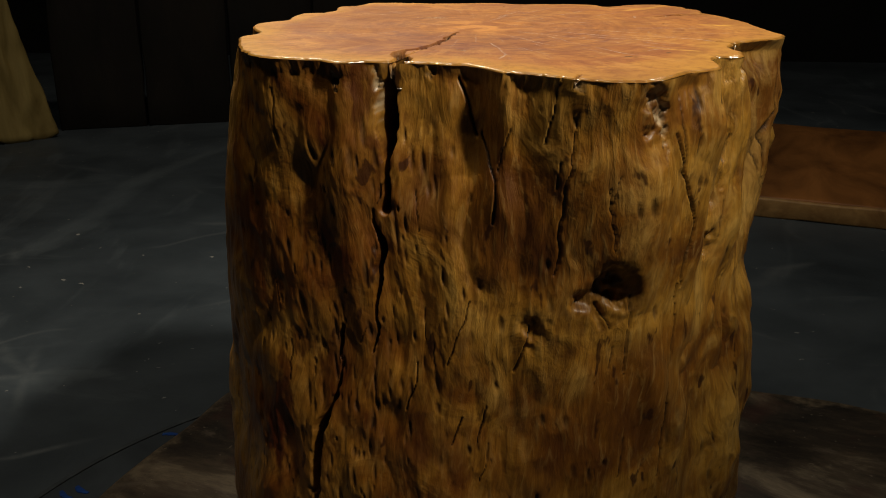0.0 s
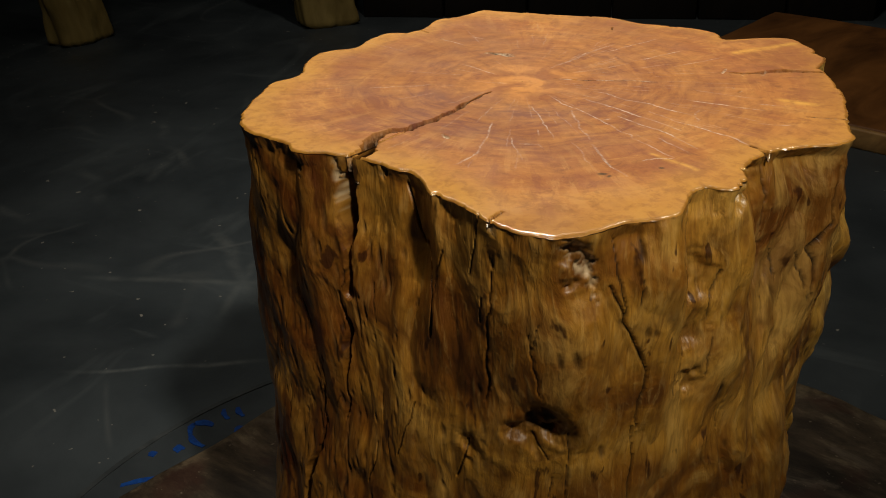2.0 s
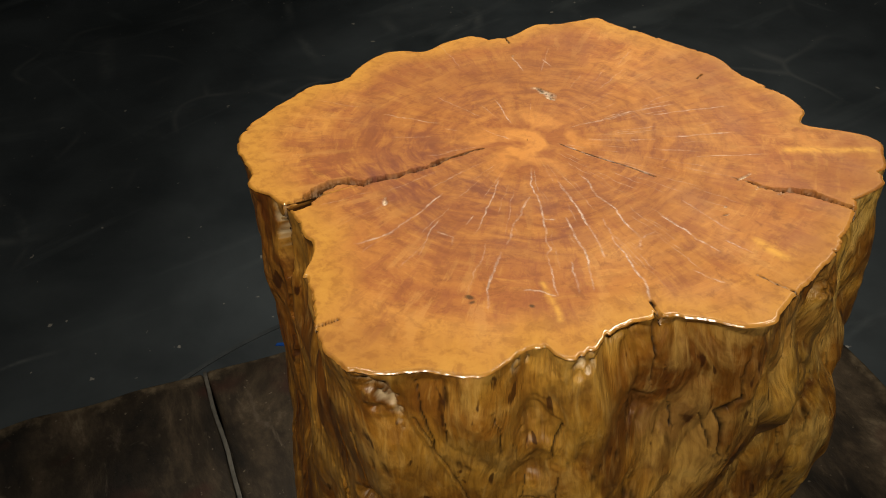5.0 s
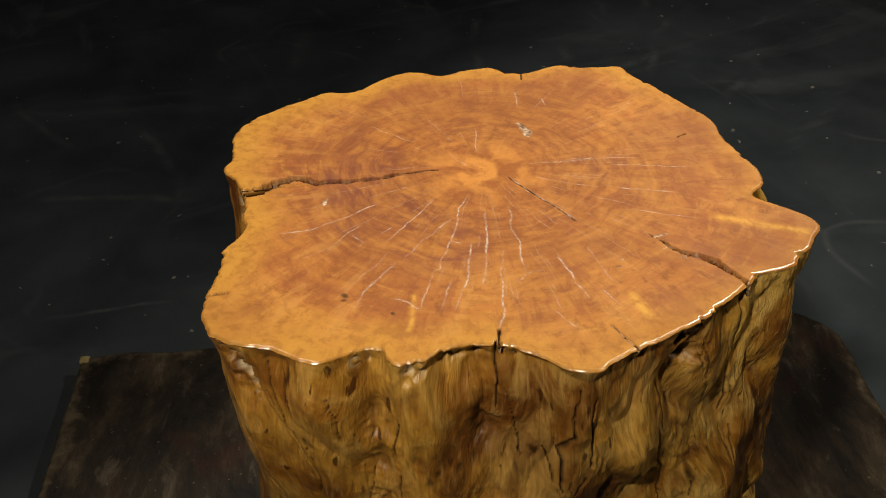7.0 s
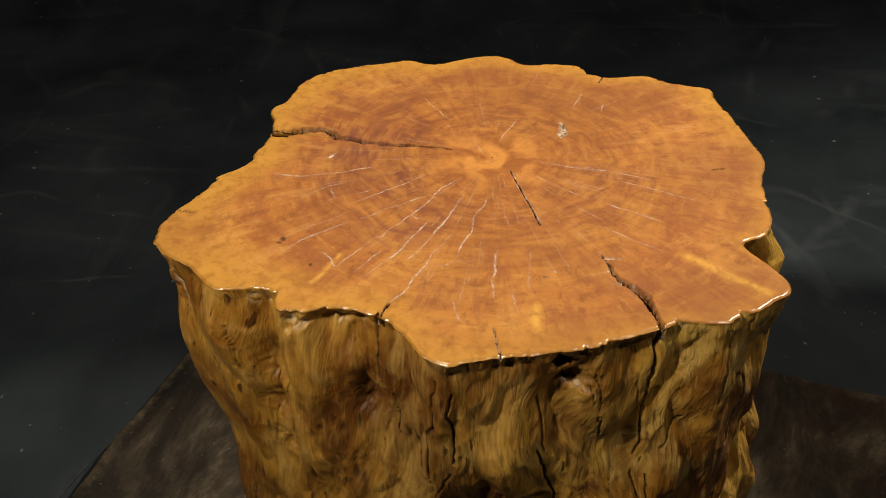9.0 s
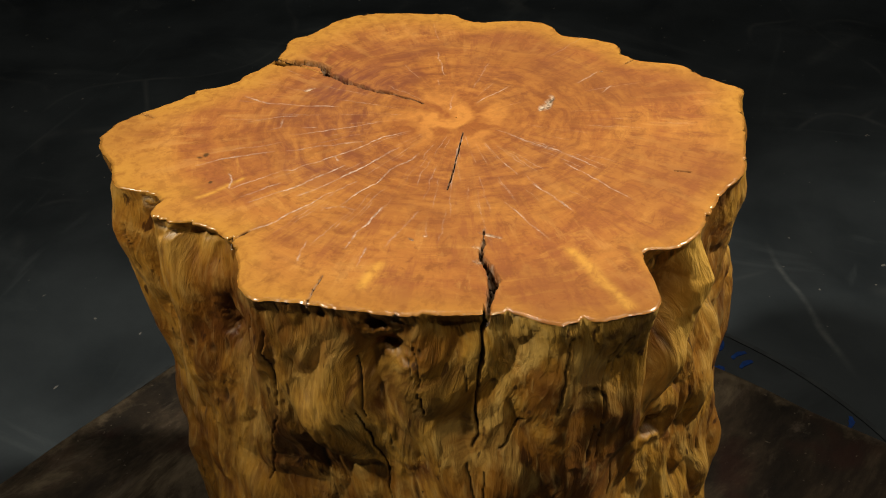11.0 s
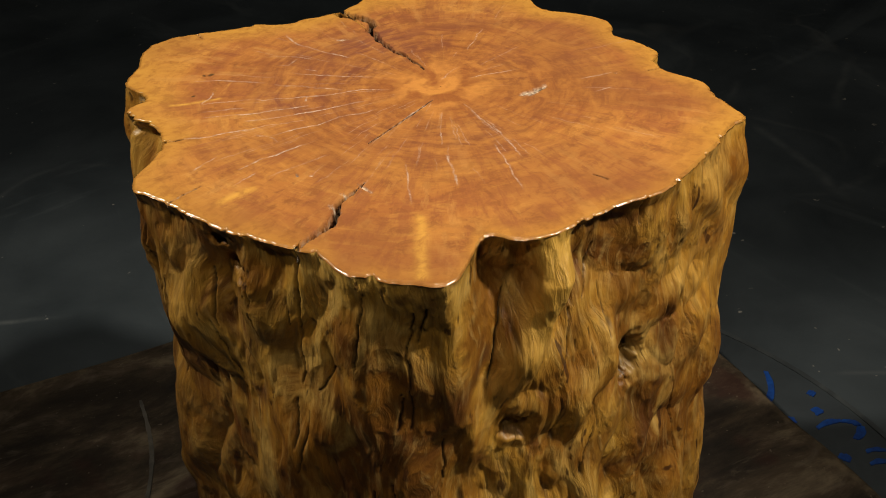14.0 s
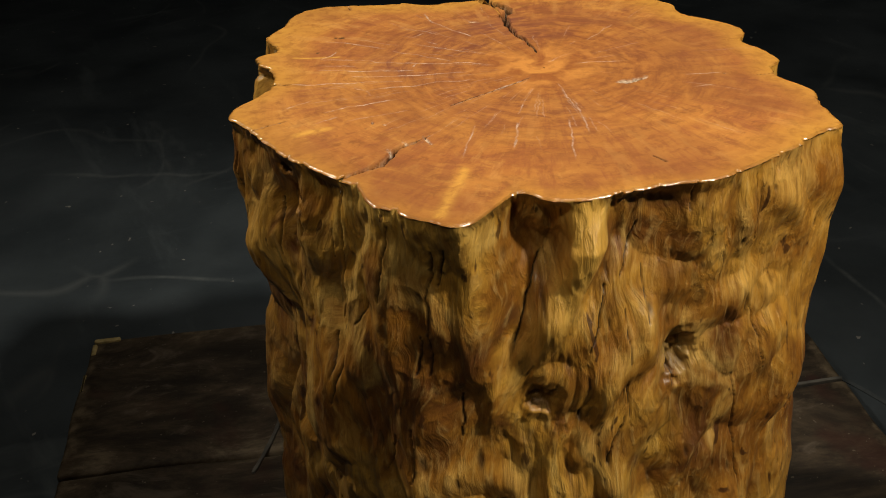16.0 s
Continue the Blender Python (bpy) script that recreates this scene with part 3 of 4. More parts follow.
def random_pits(count, seed):
    dice = random.Random(seed)
    rows = []
    for _ in range(count):
        if dice.random() < 0.4:
            a, z = dice.gauss(246, 12), dice.uniform(0.22, 0.6)
        else:
            a, z = dice.uniform(0, 360), dice.uniform(0.2, 0.645)
        s = dice.uniform(0.5, 1.3)
        rows.append((a, z, 0.42 * s, 0.004 * s * dice.uniform(0.8, 2.2), dice.uniform(1.5, 4.0)))
    return rows


def rim_dip(a):
    """The worn north edge lies a little lower than the rest of the top."""
    return 0.0035 * turned(a, 95, 34)


# the face: azimuth, millimetres from the heart and width of both ends of a crack
FACE_CRACKS = [(257.1, 218, 16, 256.1, 192, 11), (256.1, 192, 11, 253.3, 164, 9), (253.3, 164, 9, 251.2, 152, 8), (251.2, 152, 8, 252.6, 143, 7), (252.6, 143, 7, 255.2, 138, 7),
               (255.2, 138, 7, 254.9, 123, 6), (254.9, 123, 6, 256.2, 90, 4.5), (256.2, 90, 4.5, 253.8, 72, 3.4), (253.8, 72, 3.4, 249.1, 36, 1.4),
               (27.7, 157, 1.2, 26.3, 183, 2.4), (26.3, 183, 2.4, 27.4, 212, 3.4), (27.4, 212, 3.4, 25.6, 246, 2.8)]
SMALL_CRACKS = [(338.9, 206, 0.8, 338.3, 228, 2.4), (285.8, 265, 1.4, 288.4, 243, 0.6), (143.9, 190, 1.6, 142.2, 168, 0.7), (359.6, 250, 0.7, 358.7, 220, 0.4),
                (84, 187, 1.2, 83, 178, 0.8), (262, 218, 1.5, 262.5, 210, 0.8), (195, 208, 1.4, 195.5, 199, 0.7), (32.5, 26, 0.3, 24.2, 44, 0.6), (24.2, 44, 0.6, 20.6, 74, 0.8), (20.6, 74, 0.8, 17.9, 107, 0.4)]
# pale drying checks that wander out from the heart: azimuth and millimetres, point by point
SOUTH_CHECKS = [[(321.8, 42), (320.4, 67), (323.2, 99), (323.0, 128), (323.6, 142), (322.1, 148)], [(337.6, 68), (337.9, 104), (337.0, 128), (335.9, 157)],
                [(318.0, 81), (314.6, 97), (312.8, 112), (311.4, 136)], [(278.2, 98), (279.2, 112), (280.1, 125), (280.2, 158), (277.2, 182)],
                [(331.5, 107), (331.6, 128), (331.8, 152), (330.0, 186)], [(310.3, 145), (309.2, 161), (309.0, 176), (310.2, 204)]]
EAST_CHECKS = [[(354.4, 61), (352.5, 77), (349.9, 91), (350.1, 111), (348.6, 132), (348.2, 147)], [(342.0, 136), (340.9, 141), (341.2, 155), (340.9, 171), (340.0, 193), (338.7, 212)],
               [(0.4, 134), (359.6, 148), (358.3, 168), (358.8, 189)], [(49.6, 114), (50.7, 134), (50.9, 159)], [(32.5, 26), (24.2, 44), (22.3, 61), (19.2, 91), (17.9, 107)]]
FINE_CHECKS = [[(322.1, 148), (322.3, 162), (322.7, 190)], [(323, 106), (327.5, 108)], [(348.2, 147), (353, 147)], [(348.2, 147), (346.7, 152), (344.3, 155)], [(343.9, 116), (342, 136)],
               [(327.5, 156), (327.2, 188)], [(297, 62), (299.7, 81), (301.3, 129)], [(287.9, 124), (288.4, 136), (291, 165)], [(296.8, 109), (295.9, 121)], [(290.6, 137), (296.2, 138), (297.1, 145)],
               [(2.5, 184), (3.4, 204)], [(322.5, 190), (319.4, 184), (316.8, 184)], [(350.8, 193), (352.7, 214)]]
BACK_CHECKS = [[(185.1, 101), (185.7, 50)], [(142.3, 139), (138.7, 111)], [(131.4, 135), (127.2, 121)], [(160.8, 70), (164.4, 26)], [(74.5, 37), (74.7, 110)], [(68.5, 106), (65.7, 172)],
               [(47.6, 47), (48.2, 98)], [(76.9, 75), (72.8, 132)], [(208.9, 122), (208.7, 71)], [(222, 12), (205, 40)], [(35.5, 129), (41, 181)], [(10.5, 137), (6, 182)]]
# small marks: azimuth, millimetres from the heart, long and wide half sizes in millimetres
CHIPS = [(126.4, 76, 13, 4.5), (122, 68, 7, 3), (131, 82, 5, 3), (29, 165, 9, 1.6), (26.3, 196, 8, 1.8), (26, 178, 5, 1.5), (142.4, 143, 1.6, 1.6), (267.9, 135, 5, 2.2), (11, 168, 3, 1.2), (14, 163, 1.5, 1.5)]
SPOTS = [(306.6, 194, 3.6, 2.6), (307.5, 199, 2, 3), (317.8, 201, 2.6, 2), (128.5, 79, 3, 2)]
STREAKS = [(43.5, 196, 45, 258, 5), (320, 180, 322.3, 215, 2.5), (7.6, 200, 6, 222, 4)]


def polar(a, r):
    return r * 0.001 * math.cos(radians(a)), r * 0.001 * math.sin(radians(a))


def random_rays(count, seed):
    dice = random.Random(seed)
    rows = []
    for _ in range(count):
        a = dice.choice((dice.uniform(260, 440), dice.uniform(260, 440), dice.uniform(0, 360)))
        r, long = dice.uniform(30, 150), dice.uniform(10, 60)
        rows.append([(a, r), (a + dice.uniform(-1.2, 1.2), r + long)])
    return rows


def cut_top(stump, a, rim):
    rings_n = 300
    s = np.concatenate([np.linspace(0.003, 0.982, rings_n), np.linspace(0.984, 1, 11)])
    A, S = np.meshgrid(a, s)
    wide = rim[None, :] * np.ones_like(S)
    RR = S * wide
    x, y = RR * np.cos(np.radians(A)), RR * np.sin(np.radians(A))
    wx = x + clouds(x * 24, y * 24, 0 * x + 1.7, 4) * 0.0024
    wy = y + clouds(x * 24, y * 24, 0 * x + 8.2, 4) * 0.0024
    crack, deep, ray, chip, gold = (np.zeros_like(x) for _ in range(5))
    plum = np.clip((0.3 + 0.9 * turned(A, 275, 60)) * np.exp(-((RR - 0.10) / 0.045) ** 2) * (0.75 + 0.9 * clouds(x * 26, y * 26, 0 * x + 2.2, 3)), 0, 1)
    rag = clouds(x * 120, y * 120, 0 * x + 5.5, 3)
    jag_x, jag_y = clouds(x * 48, y * 48, 0 * x + 1.7, 3), clouds(x * 48, y * 48, 0 * x + 8.2, 3)
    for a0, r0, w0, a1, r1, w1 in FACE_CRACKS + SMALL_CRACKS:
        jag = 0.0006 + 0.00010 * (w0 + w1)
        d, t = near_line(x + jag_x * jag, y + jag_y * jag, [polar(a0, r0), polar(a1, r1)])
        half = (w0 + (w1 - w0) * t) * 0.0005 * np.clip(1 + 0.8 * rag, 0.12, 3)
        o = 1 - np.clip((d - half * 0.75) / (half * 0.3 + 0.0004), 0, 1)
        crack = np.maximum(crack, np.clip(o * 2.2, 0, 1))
        deep = np.maximum(deep, o * np.clip(half * 6, 0.0012, 0.018))
    # checks wander at two scales
    qx = x + clouds(x * 55, y * 55, 0 * x + 1.7, 2) * 0.0012 + clouds(x * 210, y * 210, 0 * x + 3.1, 2) * 0.0006
    qy = y + clouds(x * 55, y * 55, 0 * x + 8.2, 2) * 0.0012 + clouds(x * 210, y * 210, 0 * x + 7.4, 2) * 0.0006
    for rows, power, thick in ((SOUTH_CHECKS, 0.95, 0.0010), (EAST_CHECKS, 0.95, 0.0010), (FINE_CHECKS, 0.75, 0.0006), (BACK_CHECKS, 0.6, 0.0007), (random_rays(90, 5), 0.30, 0.0003)):
        for points in rows:
            line = [polar(p, q) for p, q in points]
            xs, ys = [p[0] for p in line], [p[1] for p in line]
            near = (qx > min(xs) - 0.002) & (qx < max(xs) + 0.002) & (qy > min(ys) - 0.002) & (qy < max(ys) + 0.002)
            d, t = near_line(qx[near], qy[near], line)
            fade = power * np.clip(6 * np.minimum(t, 1 - t) + 0.15, 0, 1)
            ray[near] = np.maximum(ray[near], fade * (1 - np.clip((d - thick * 0.4) / 0.0005, 0, 1)))
    ray = ray * (0.35 + 0.65 * np.clip(0.6 + 1.8 * clouds(x * 95, y * 95, 0 * x, 2), 0, 1))
    def blot(rows):
        out = np.zeros_like(x)
        for c, r, long, w in rows:
            px, py = polar(c, r)
            u, v = math.cos(radians(c + 60)), math.sin(radians(c + 60))
            du, dv = (wx - px) * u + (wy - py) * v, -(wx - px) * v + (wy - py) * u
            out = np.maximum(out, 1 - np.clip(np.hypot(du / (long * 0.001), dv / (w * 0.001)) * 1.6 - 0.6 + clouds(x * 300, y * 300, 0 * x, 2) * 0.35, 0, 1))
        return out
    chip, spots = blot(CHIPS), blot(SPOTS)
    for a0, r0, a1, r1, w in STREAKS:
        d, t = near_line(wx, wy, [polar(a0, r0), polar(a1, r1)])
        gold = np.maximum(gold, np.exp(-((d / (w * 0.0008)) ** 2)))
    phase = RR * 520 + clouds(x * 16, y * 16, 0 * x, 3) * 4.5
    ring = (0.5 + 0.5 * np.sin(phase)) * np.clip(0.45 + 1.1 * clouds(x * 21, y * 21, 0 * x + 4.4, 2), 0, 1) * np.clip(1.25 - RR / 0.17, 0.1, 1)
    ca, sa = np.cos(np.radians(A)), np.sin(np.radians(A))
    arc = np.stack([RR + clouds(x * 14, y * 14, 0 * x + 6.6, 3) * 0.007, ca * 0.035, sa * 0.035], -1)
    spoke = np.stack([RR * 0.14, ca * 0.11, sa * 0.11], -1)
    wear = np.clip((S - 0.55) / 0.45, 0, 1)
    z = TOP - BOARD_TOP - rim_dip(A) * wear * wear * (3 - 2 * wear)
    z = z - deep - 0.0002 * ray - 0.0015 * chip + clouds(x * 22, y * 22, 0 * x, 2) * 0.0006
    fall = np.clip((S - 0.9890 + clouds(x * 60, y * 60, 0 * x + 2.7, 3) * 0.0016) / 0.011, 0, 1)
    z = z - np.where(S == 1, 0.0014, 0.0014 * fall ** 2.2)
    mesh = grid_mesh("cut_top", x, y, z, attributes={"edge": S, "rings": ring, "crack": crack, "ray": ray, "chip": chip, "spots": spots, "gold": gold, "plum": plum, "arc": arc, "spoke": spoke, "sap": S - 0.09 * turned(A, 50, 75)})
    mesh.materials.append(FACE)
    top = new("cut_top", mesh)
    top.parent = stump
    return tagged(top, "polished amber end grain with radial cracks")


def stump_table():
    stump = base("stump_table", (0, 0, BOARD_TOP))
    tagged(stump, "polished amber tree stump table with cracked top on dark board", "stump table")
    cols = 1560
    a = np.linspace(0, 360, cols, endpoint=False)
    z = np.concatenate([TOP - 0.0014 - np.array([0, 0.0005, 0.0012, 0.0026, 0.0045]), np.linspace(TOP - 0.0085, 0.21, 360), np.linspace(0.206, BOARD_TOP, 36)])
    A, Z = np.meshgrid(a, z)
    depth = TOP - Z
    R = body_radius(A, Z) - 0.003 * turned(A, 95, 34) * np.clip(1 - depth / 0.12, 0, 1)
    ca, sa = np.cos(np.radians(A)), np.sin(np.radians(A))
    X, Y = R * ca, R * sa
    grow = np.clip(depth / 0.045, 0, 1) ** 0.8
    # the north and east sides are burled, the south-west side runs straighter
    burl = np.clip(0.12 + 0.88 * (turned(A, 15, 58) + turned(A, 75, 32)), 0, 1)
    bx, by, bz = (clouds(X * 8 + o, Y * 8, Z * 8 + o, 2) * 0.022 for o in (0.0, 7.7, 15.1))
    lump = clouds((X + bx) * 12, (Y + by) * 12, (Z + bz) * 6.5, 2) * (0.0075 + 0.0075 * burl)
    knot = clouds((X + by) * 24 + 5, (Y + bz) * 24, (Z + bx) * 11, 2)
    knob = (0.0095 * burl + 0.0030) * (np.abs(knot) - 0.35)
    wx, wy, wz = (clouds(X * 15 + o, Y * 15 + o, Z * 11, 3) * (0.005 + 0.0065 * burl) for o in (3.0, 21.0, 40.0))
    fine = (0.35 - np.abs(clouds((X + wx) * 55, (Y + wy) * 55, (Z + wz) * 26, 3))) * (0.0012 + 0.0012 * burl)
    swirl = clouds((X + wx) * 40 + 2, (Y + wy) * 40, (Z + wz) * 24, 2) * 0.0020 * burl
    grain = np.stack([X + wx, Y + wy, Z + wz], -1)
    fibre = clouds((X + wx) * 150, (Y + wy) * 150, (Z + wz) * 18, 2) * (0.0003 + 0.0004 * burl)
    R = R + (lump + knob + swirl) * grow + (fine + fibre) * np.clip(depth / 0.012, 0, 1)
    R = R - hollow(A, Z, FORMS) - hollow(A, Z, LUMPS) * 0.5
    d, t = near_line(np.radians((A - 64 + 180) % 360 - 180) * 0.235, Z, [(radians(p - 64) * 0.235, q) for p, q in TONGUE])
    d = d / (0.0150 - 0.003 * t)
    tongue = np.clip(1 - d * d, 0, 1) ** 0.7
    R = R + (0.017 * tongue - 0.011 * np.exp(-((d - 1.55) / 0.5) ** 2)) * np.clip(1.25 - 1.25 * t, 0, 1) * np.clip(depth / 0.035, 0.05, 1)
    rag = clouds(X * 90, Y * 90, Z * 90, 3)
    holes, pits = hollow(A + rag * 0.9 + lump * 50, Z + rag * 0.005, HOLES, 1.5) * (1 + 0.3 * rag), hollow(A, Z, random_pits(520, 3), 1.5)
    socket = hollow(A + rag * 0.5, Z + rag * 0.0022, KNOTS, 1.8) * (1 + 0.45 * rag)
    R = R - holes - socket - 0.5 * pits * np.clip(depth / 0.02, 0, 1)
    dent_shade = np.clip(holes / 0.012, 0, 1) * 0.8 + np.clip(socket / 0.006, 0, 0.55) + np.clip(pits / 0.0035, 0, 1)
    # the rim stands out over a ragged, hollowed band
    zone = 0.25 + turned(A, 326, 13) + 0.8 * turned(A, 54, 7) + 0.3 * turned(A, 76, 9) + 0.6 * turned(A, 10, 8) + 0.5 * turned(A, 298, 6) + 0.4 * turned(A, 345, 6)
    bite = np.clip(0.45 + 0.9 * clouds(X * 34, Y * 34, Z * 12 + 3, 3), 0, 1.3) * np.clip(zone, 0, 1.1)
    R = R - 0.011 * bite * np.clip((depth - 0.0022) / 0.008, 0, 1) * np.clip(1 - (depth - 0.012) / 0.05, 0, 1) ** 1.5
    frayed = clouds(X * 95, Y * 95, Z * 30, 3) * 0.0013 + np.minimum(clouds(X * 70 + 9, Y * 70 + 4, Z * 22, 3) + 0.42, 0) * 0.0075
    R = R + frayed * np.exp(-depth / 0.012)
    chip = np.clip(hollow(A, Z, FRAYS) * 1000 + clouds(X * 240, Y * 240, Z * 240, 2) * 1.1 - 0.35, 0, 1) * (hollow(A, Z, FRAYS) > 0.0002)
    R = R - chip * 0.003
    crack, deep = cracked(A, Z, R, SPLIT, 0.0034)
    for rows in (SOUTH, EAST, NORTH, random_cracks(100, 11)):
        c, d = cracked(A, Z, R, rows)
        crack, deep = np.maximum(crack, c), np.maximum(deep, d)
    R = R - deep
    R = R - 0.0012 * np.clip(0.3 + clouds(X * 210, Y * 210, Z * 90, 3), 0, 1.2) * np.clip((depth - 0.0014) / 0.0012, 0, 1) * np.clip(1 - depth / 0.03, 0, 1)
    lower = rim_dip(A) * np.clip(1 - depth / 0.10, 0, 1)
    # dark red mask: stain south-west and low down, plus painted shade near azimuth 351
    mesh = grid_mesh("trunk", R * ca, R * sa, Z - lower - BOARD_TOP, attributes={"crack": crack, "dent_shade": np.clip(dent_shade, 0, 1), "chip": chip, "burl": burl, "grain": grain, "tongue": np.clip(tongue * 1.4, 0, 1) * np.clip(1.7 - 1.8 * t, 0, 1), "patina_shade": np.clip(turned(A, 236, 23) + 0.62 * turned(A, 351, 18) + turned(A, 258, 26) * np.clip((0.43 - Z) / 0.10, 0, 1), 0, 1) * np.clip(0.9 + 0.6 * clouds(X * 14, Y * 14, Z * 9, 3), 0, 1), "lacquer": np.clip(1.8 - depth / 0.0010, 0, 1) * np.clip(0.55 + 0.9 * clouds(X * 26, Y * 26, 0 * Z + 4.1, 3), 0, 1) * 0.9}, flip=True)
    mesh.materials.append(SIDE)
    trunk = new("trunk", mesh)
    trunk.parent = stump
    tagged(trunk, "brown weathered trunk side with cracks and knots")
    cut_top(stump, a, R[0])
    return stump


stump_table()


# ---- board and turntable ----
def ring_bm(r0, r1, z0, z1, steps=160):
    bm = bmesh.new()
    rows = []
    for i in range(steps):
        c, s = math.cos(2 * math.pi * i / steps), math.sin(2 * math.pi * i / steps)
        rows.append([bm.verts.new((r * c, r * s, z)) for r, z in ((r0, z0), (r1, z0), (r1, z1), (r0, z1))])
    for p, q in zip(rows, rows[1:] + rows[:1]):
        for k in range(4):
            bm.faces.new((p[k], q[k], q[(k + 1) % 4], p[(k + 1) % 4]))
    bmesh.ops.recalc_face_normals(bm, faces=bm.faces[:])
    return bm


def turntable():
    t = base("turntable")
    tagged(t, "round black turntable disc with grey rim and blue paint marks", "turntable")
    bm = bmesh.new()
    bmesh.ops.create_cone(bm, cap_ends=True, segments=160, radius1=0.618, radius2=0.618, depth=0.012)
    bmesh.ops.translate(bm, verts=bm.verts[:], vec=(0, 0, 0.006))
    part("disc", bm, DISC, t, smooth=False)
    part("rim", ring_bm(0.6185, 0.626, 0.0, 0.0135), RIM, t, "worn grey rim", smooth=False)
    dice = random.Random(4)
    # strokes of paint: azimuth and distance from the axis of both ends, width in millimetres
    for a0, r0, a1, r1, w in ((176.7, 0.587, 172.1, 0.524, 11), (167.8, 0.577, 166.4, 0.577, 15), (164.6, 0.553, 164.0, 0.592, 9), (164.0, 0.592, 162.2, 0.608, 9), (162.2, 0.608, 160.7, 0.583, 12),
                              (159.2, 0.542, 157.8, 0.551, 14), (170.4, 0.597, 169.4, 0.600, 12), (158.3, 0.580, 157.5, 0.605, 8), (156.3, 0.570, 155.8, 0.595, 8), (177.3, 0.543, 176.2, 0.543, 10),
                              (168.5, 0.533, 166.9, 0.534, 12), (140.8, 0.611, 139.4, 0.592, 8), (131.2, 0.606, 128.7, 0.600, 10), (191, 0.594, 190, 0.590, 10),
                              (89, 0.606, 86, 0.590, 9), (69, 0.586, 67.5, 0.576, 10), (64.6, 0.602, 63.6, 0.598, 9), (244, 0.608, 242, 0.594, 8)):
        (x0, y0), (x1, y1) = polar(a0, r0 * 1000), polar(a1, r1 * 1000)
        ob = part("paint_mark", ribbon(math.hypot(x1 - x0, y1 - y0), w * 0.001, 0.12, 0.0016, dice), BLUE, t, "bright blue paint mark", smooth=False)
        ob.matrix_basis = pose((x0 + x1) / 2, (y0 + y1) / 2, 0.0115, 0, 0, math.degrees(math.atan2(y1 - y0, x1 - x0)))
    return t


def ribbon(long, w, bow, thick, dice, n=8):
    """A thin bent strip along x with an uneven width."""
    bm = bmesh.new()
    rows = []
    for i in range(n + 1):
        u = (i / n - 0.5) * long
        half = w * 0.5 * (0.55 + 0.45 * math.sin(math.pi * (0.1 + 0.8 * i / n))) * dice.uniform(0.75, 1.2)
        bend = bow * long * math.sin(3 * i / n)
        rows.append((bm.verts.new((u, bend - half, 0)), bm.verts.new((u, bend + half, 0))))
    for p, q in zip(rows, rows[1:]):
        bm.faces.new((p[0], q[0], q[1], p[1]))
    ext = bmesh.ops.extrude_face_region(bm, geom=bm.faces[:])
    bmesh.ops.translate(bm, verts=[v for v in ext["geom"] if isinstance(v, bmesh.types.BMVert)], vec=(0, 0, thick))
    bmesh.ops.recalc_face_normals(bm, faces=bm.faces[:])
    return bm


turntable()
SPIN = -18


def rounded_corner(bm, x, y, r):
    """Round the upright corner of a plank at x, y."""
    cx, cy = x - math.copysign(r, x), y - math.copysign(r, y)
    for v in bm.verts:
        dx, dy = (v.co.x - cx) * math.copysign(1, x), (v.co.y - cy) * math.copysign(1, y)
        if dx > 0 and dy > 0:
            far, square = math.hypot(dx, dy), max(dx, dy)
            v.co.x, v.co.y = cx + (v.co.x - cx) * square / far, cy + (v.co.y - cy) * square / far
    return bm


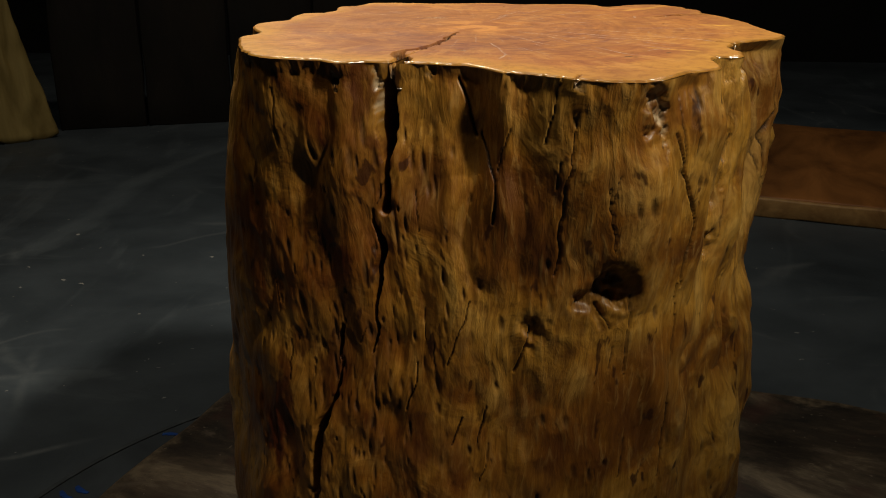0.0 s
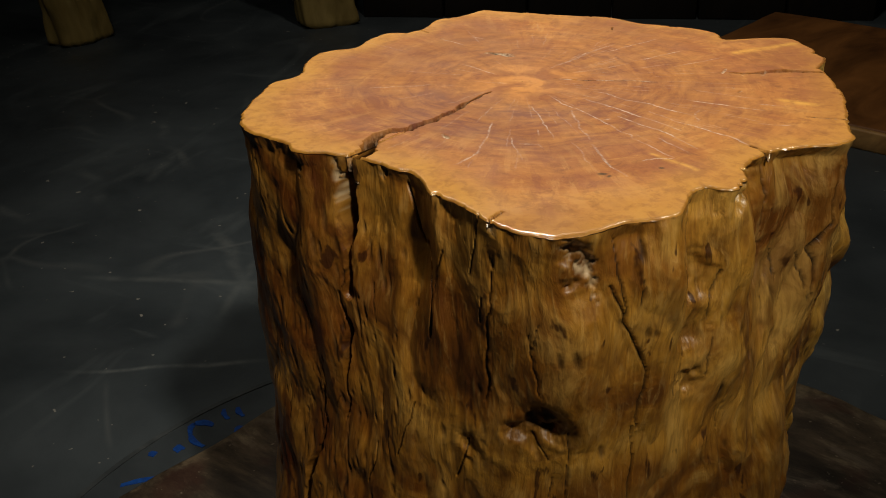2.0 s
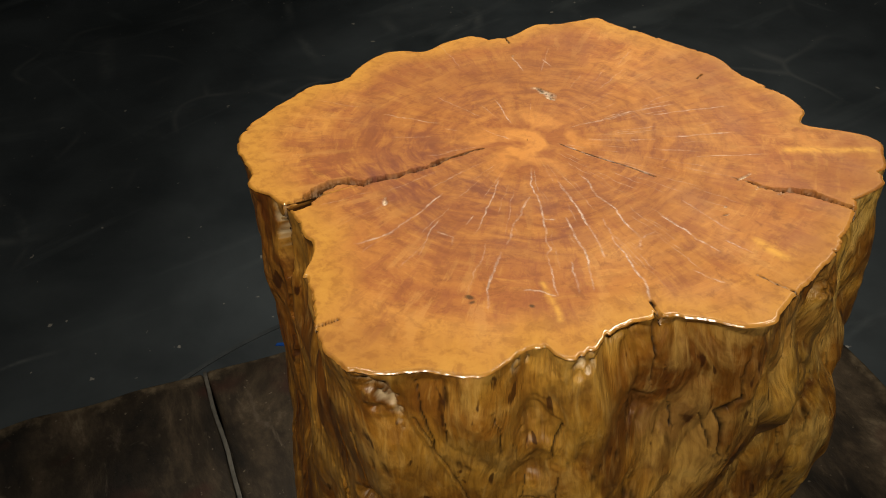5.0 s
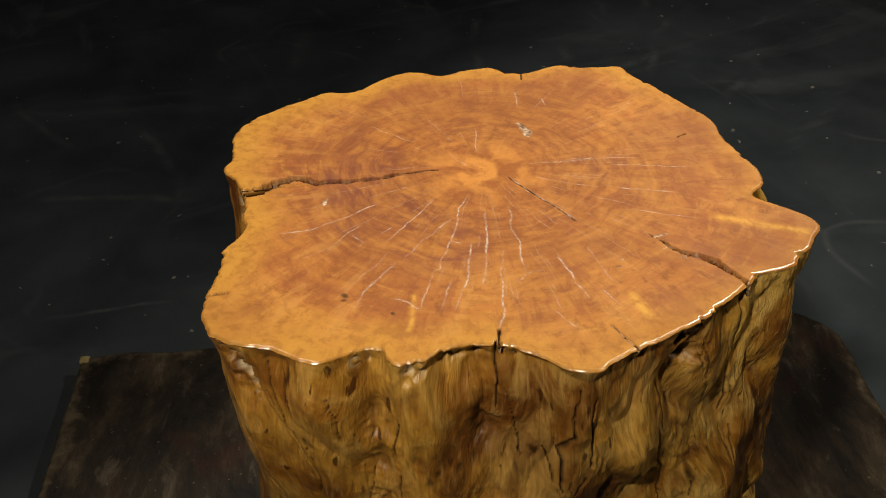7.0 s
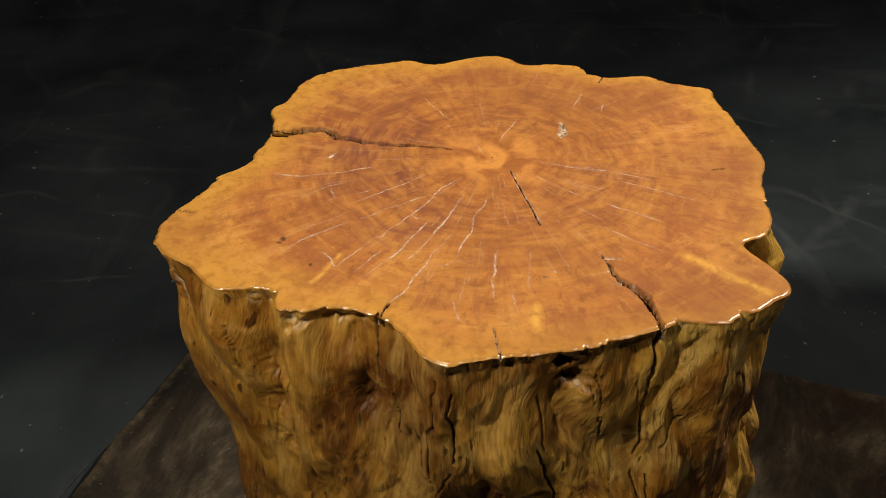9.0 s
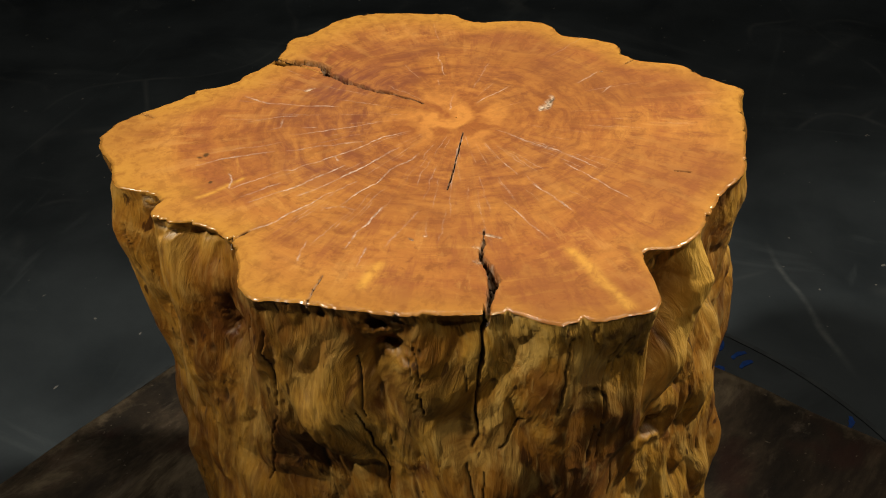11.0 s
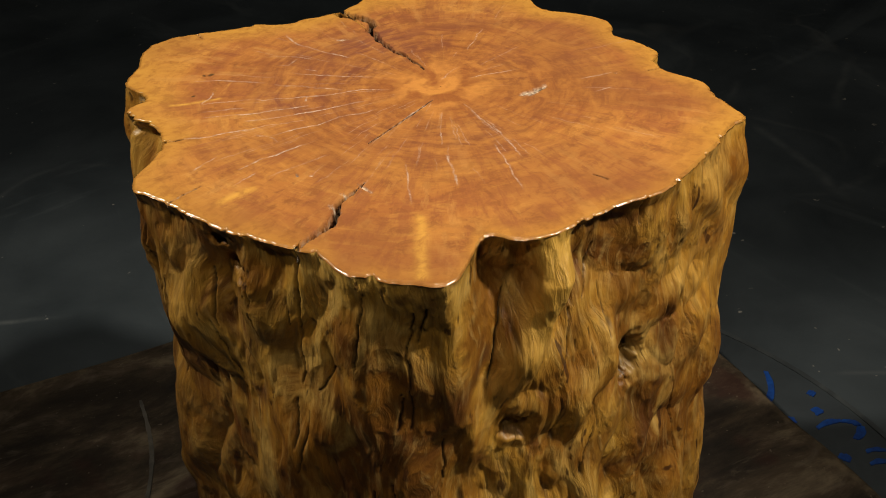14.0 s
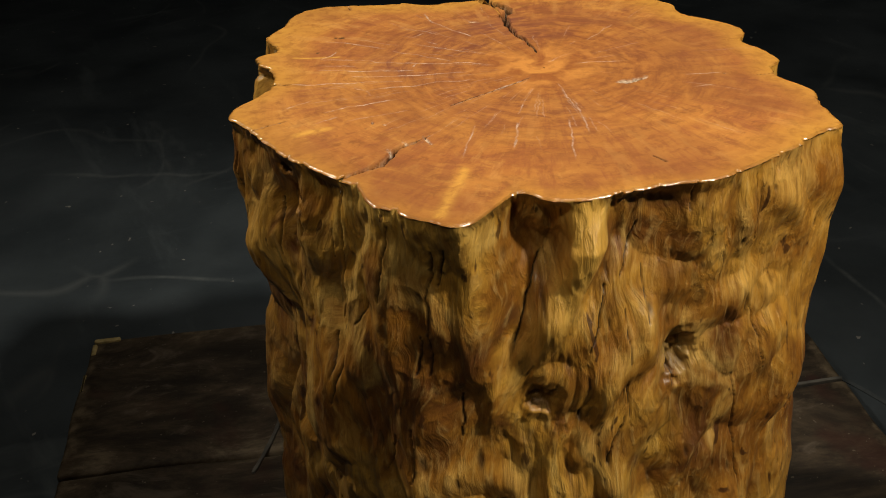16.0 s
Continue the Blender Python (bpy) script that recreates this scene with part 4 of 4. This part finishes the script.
def support_board():
    b = base("support_board", (0, 0, 0.0135), SPIN)
    tagged(b, "weathered dark brown square wooden board under the stump", "board")
    # two planks with an open joint between them
    up = BOARD_TOP - 0.0135
    narrow = rounded_corner(block(-0.50, 0.568, -0.572, -0.2685, 0, up, 0.006, 26, 0.006, 1), 0.568, -0.572, 0.02)
    part("plank", narrow, BOARD, b)
    part("plank", rounded_corner(block(-0.50, 0.568, -0.2615, 0.605, 0, up, 0.006, 26, 0.006, 7), -0.50, 0.605, 0.10), BOARD, b)
    part("filler", block(-0.496, -0.235, -0.2678, -0.2622, 0.02, up + 0.001, 0.001, 24, 0.0045, 3), FILLER, b, "pale dried filler in the joint")
    drip = part("drip", ribbon(0.23, 0.006, 0.07, 0.003, random.Random(8), 24), FILLER, b, "pale dried drip of glue", smooth=False)
    drip.matrix_basis = pose(0.296, -0.34, up + 0.0005, 0, 0, 78)
    for x, y, l, w, s in ((-0.494, -0.565, 0.008, 0.008, 1), (0.545, -0.566, 0.020, 0.005, 2), (0.564, -0.545, 0.004, 0.014, 5), (0.566, -0.46, 0.003, 0.022, 6)):
        part("chip", block(x - l, x + l, y - w, y + w, up - 0.012, up + 0.002, 0.003, 5, 0.006, s), CHIP, b, "pale splintered edge")
    return b


support_board()


# ---- things standing behind ----
def leaning_log(at, turn, lean, high, wide, seed):
    log = base("driftwood_log", at, turn)
    tagged(log, "pale yellow driftwood log standing upright on the black floor", "driftwood", "driftwood pieces")
    rows, cols = 60, 48
    z = np.linspace(0, high, rows)
    a = np.linspace(0, 360, cols, endpoint=False)
    A, Z = np.meshgrid(a, z)
    ca, sa = np.cos(np.radians(A)), np.sin(np.radians(A))
    R = wide * (1 + 0.25 * clouds(ca * 1.6 + seed, sa * 1.6, Z * 4, 3) + 0.10 * np.cos(np.radians(A * 3 + 200 * Z)))
    R = R * (1 - 0.25 * Z / high)
    R[0] *= 0.8
    R[-1] *= 0.1
    mesh = grid_mesh("stem", R * ca + lean * Z, R * sa * 0.7, Z, flip=True)
    mesh.materials.append(DRIFT)
    stem = new("stem", mesh)
    stem.parent = log
    return log


leaning_log((-1.58, 2.22, 0), 20, -0.16, 0.75, 0.10, 1)
leaning_log((-2.25, 1.75, 0), 70, -0.15, 0.65, 0.10, 9)


def wood_slab(at, turn, long, deep, thick):
    s = base("wood_slab", at, turn)
    tagged(s, "red-brown polished wood slab with pale live edge lying on floor", "slab")
    bm = block(0, long, 0.012, deep, 0.002, thick, 0.006, 20, 0.004, 2)
    for v in bm.verts:
        if v.co.x < 0.16 and v.co.y < 0.2:
            v.co.x += max(0, 0.12 - v.co.y) * 0.5
    part("top", bm, SLAB, s)
    part("live_edge", block(0.07, long - 0.01, -0.006, 0.010, 0, thick - 0.002, 0.005, 24, 0.005, 4), SLAB_EDGE, s, "pale live edge")
    return s


wood_slab((-0.40, 1.87, 0), -16.5, 2.1, 0.88, 0.05)


def back_panel():
    p = base("plank_panel", (-1.5, 2.35, 0), 18)
    tagged(p, "dark brown rough upright wooden panel of planks", "panel")
    for i in range(6):
        part("plank", block(0.29 * i, 0.29 * i + 0.284, 0, 0.04, 0, 0.62 + 0.02 * (i % 2), 0.004, 6, 0.006, i), DARKWOOD, p)
    return p


back_panel()
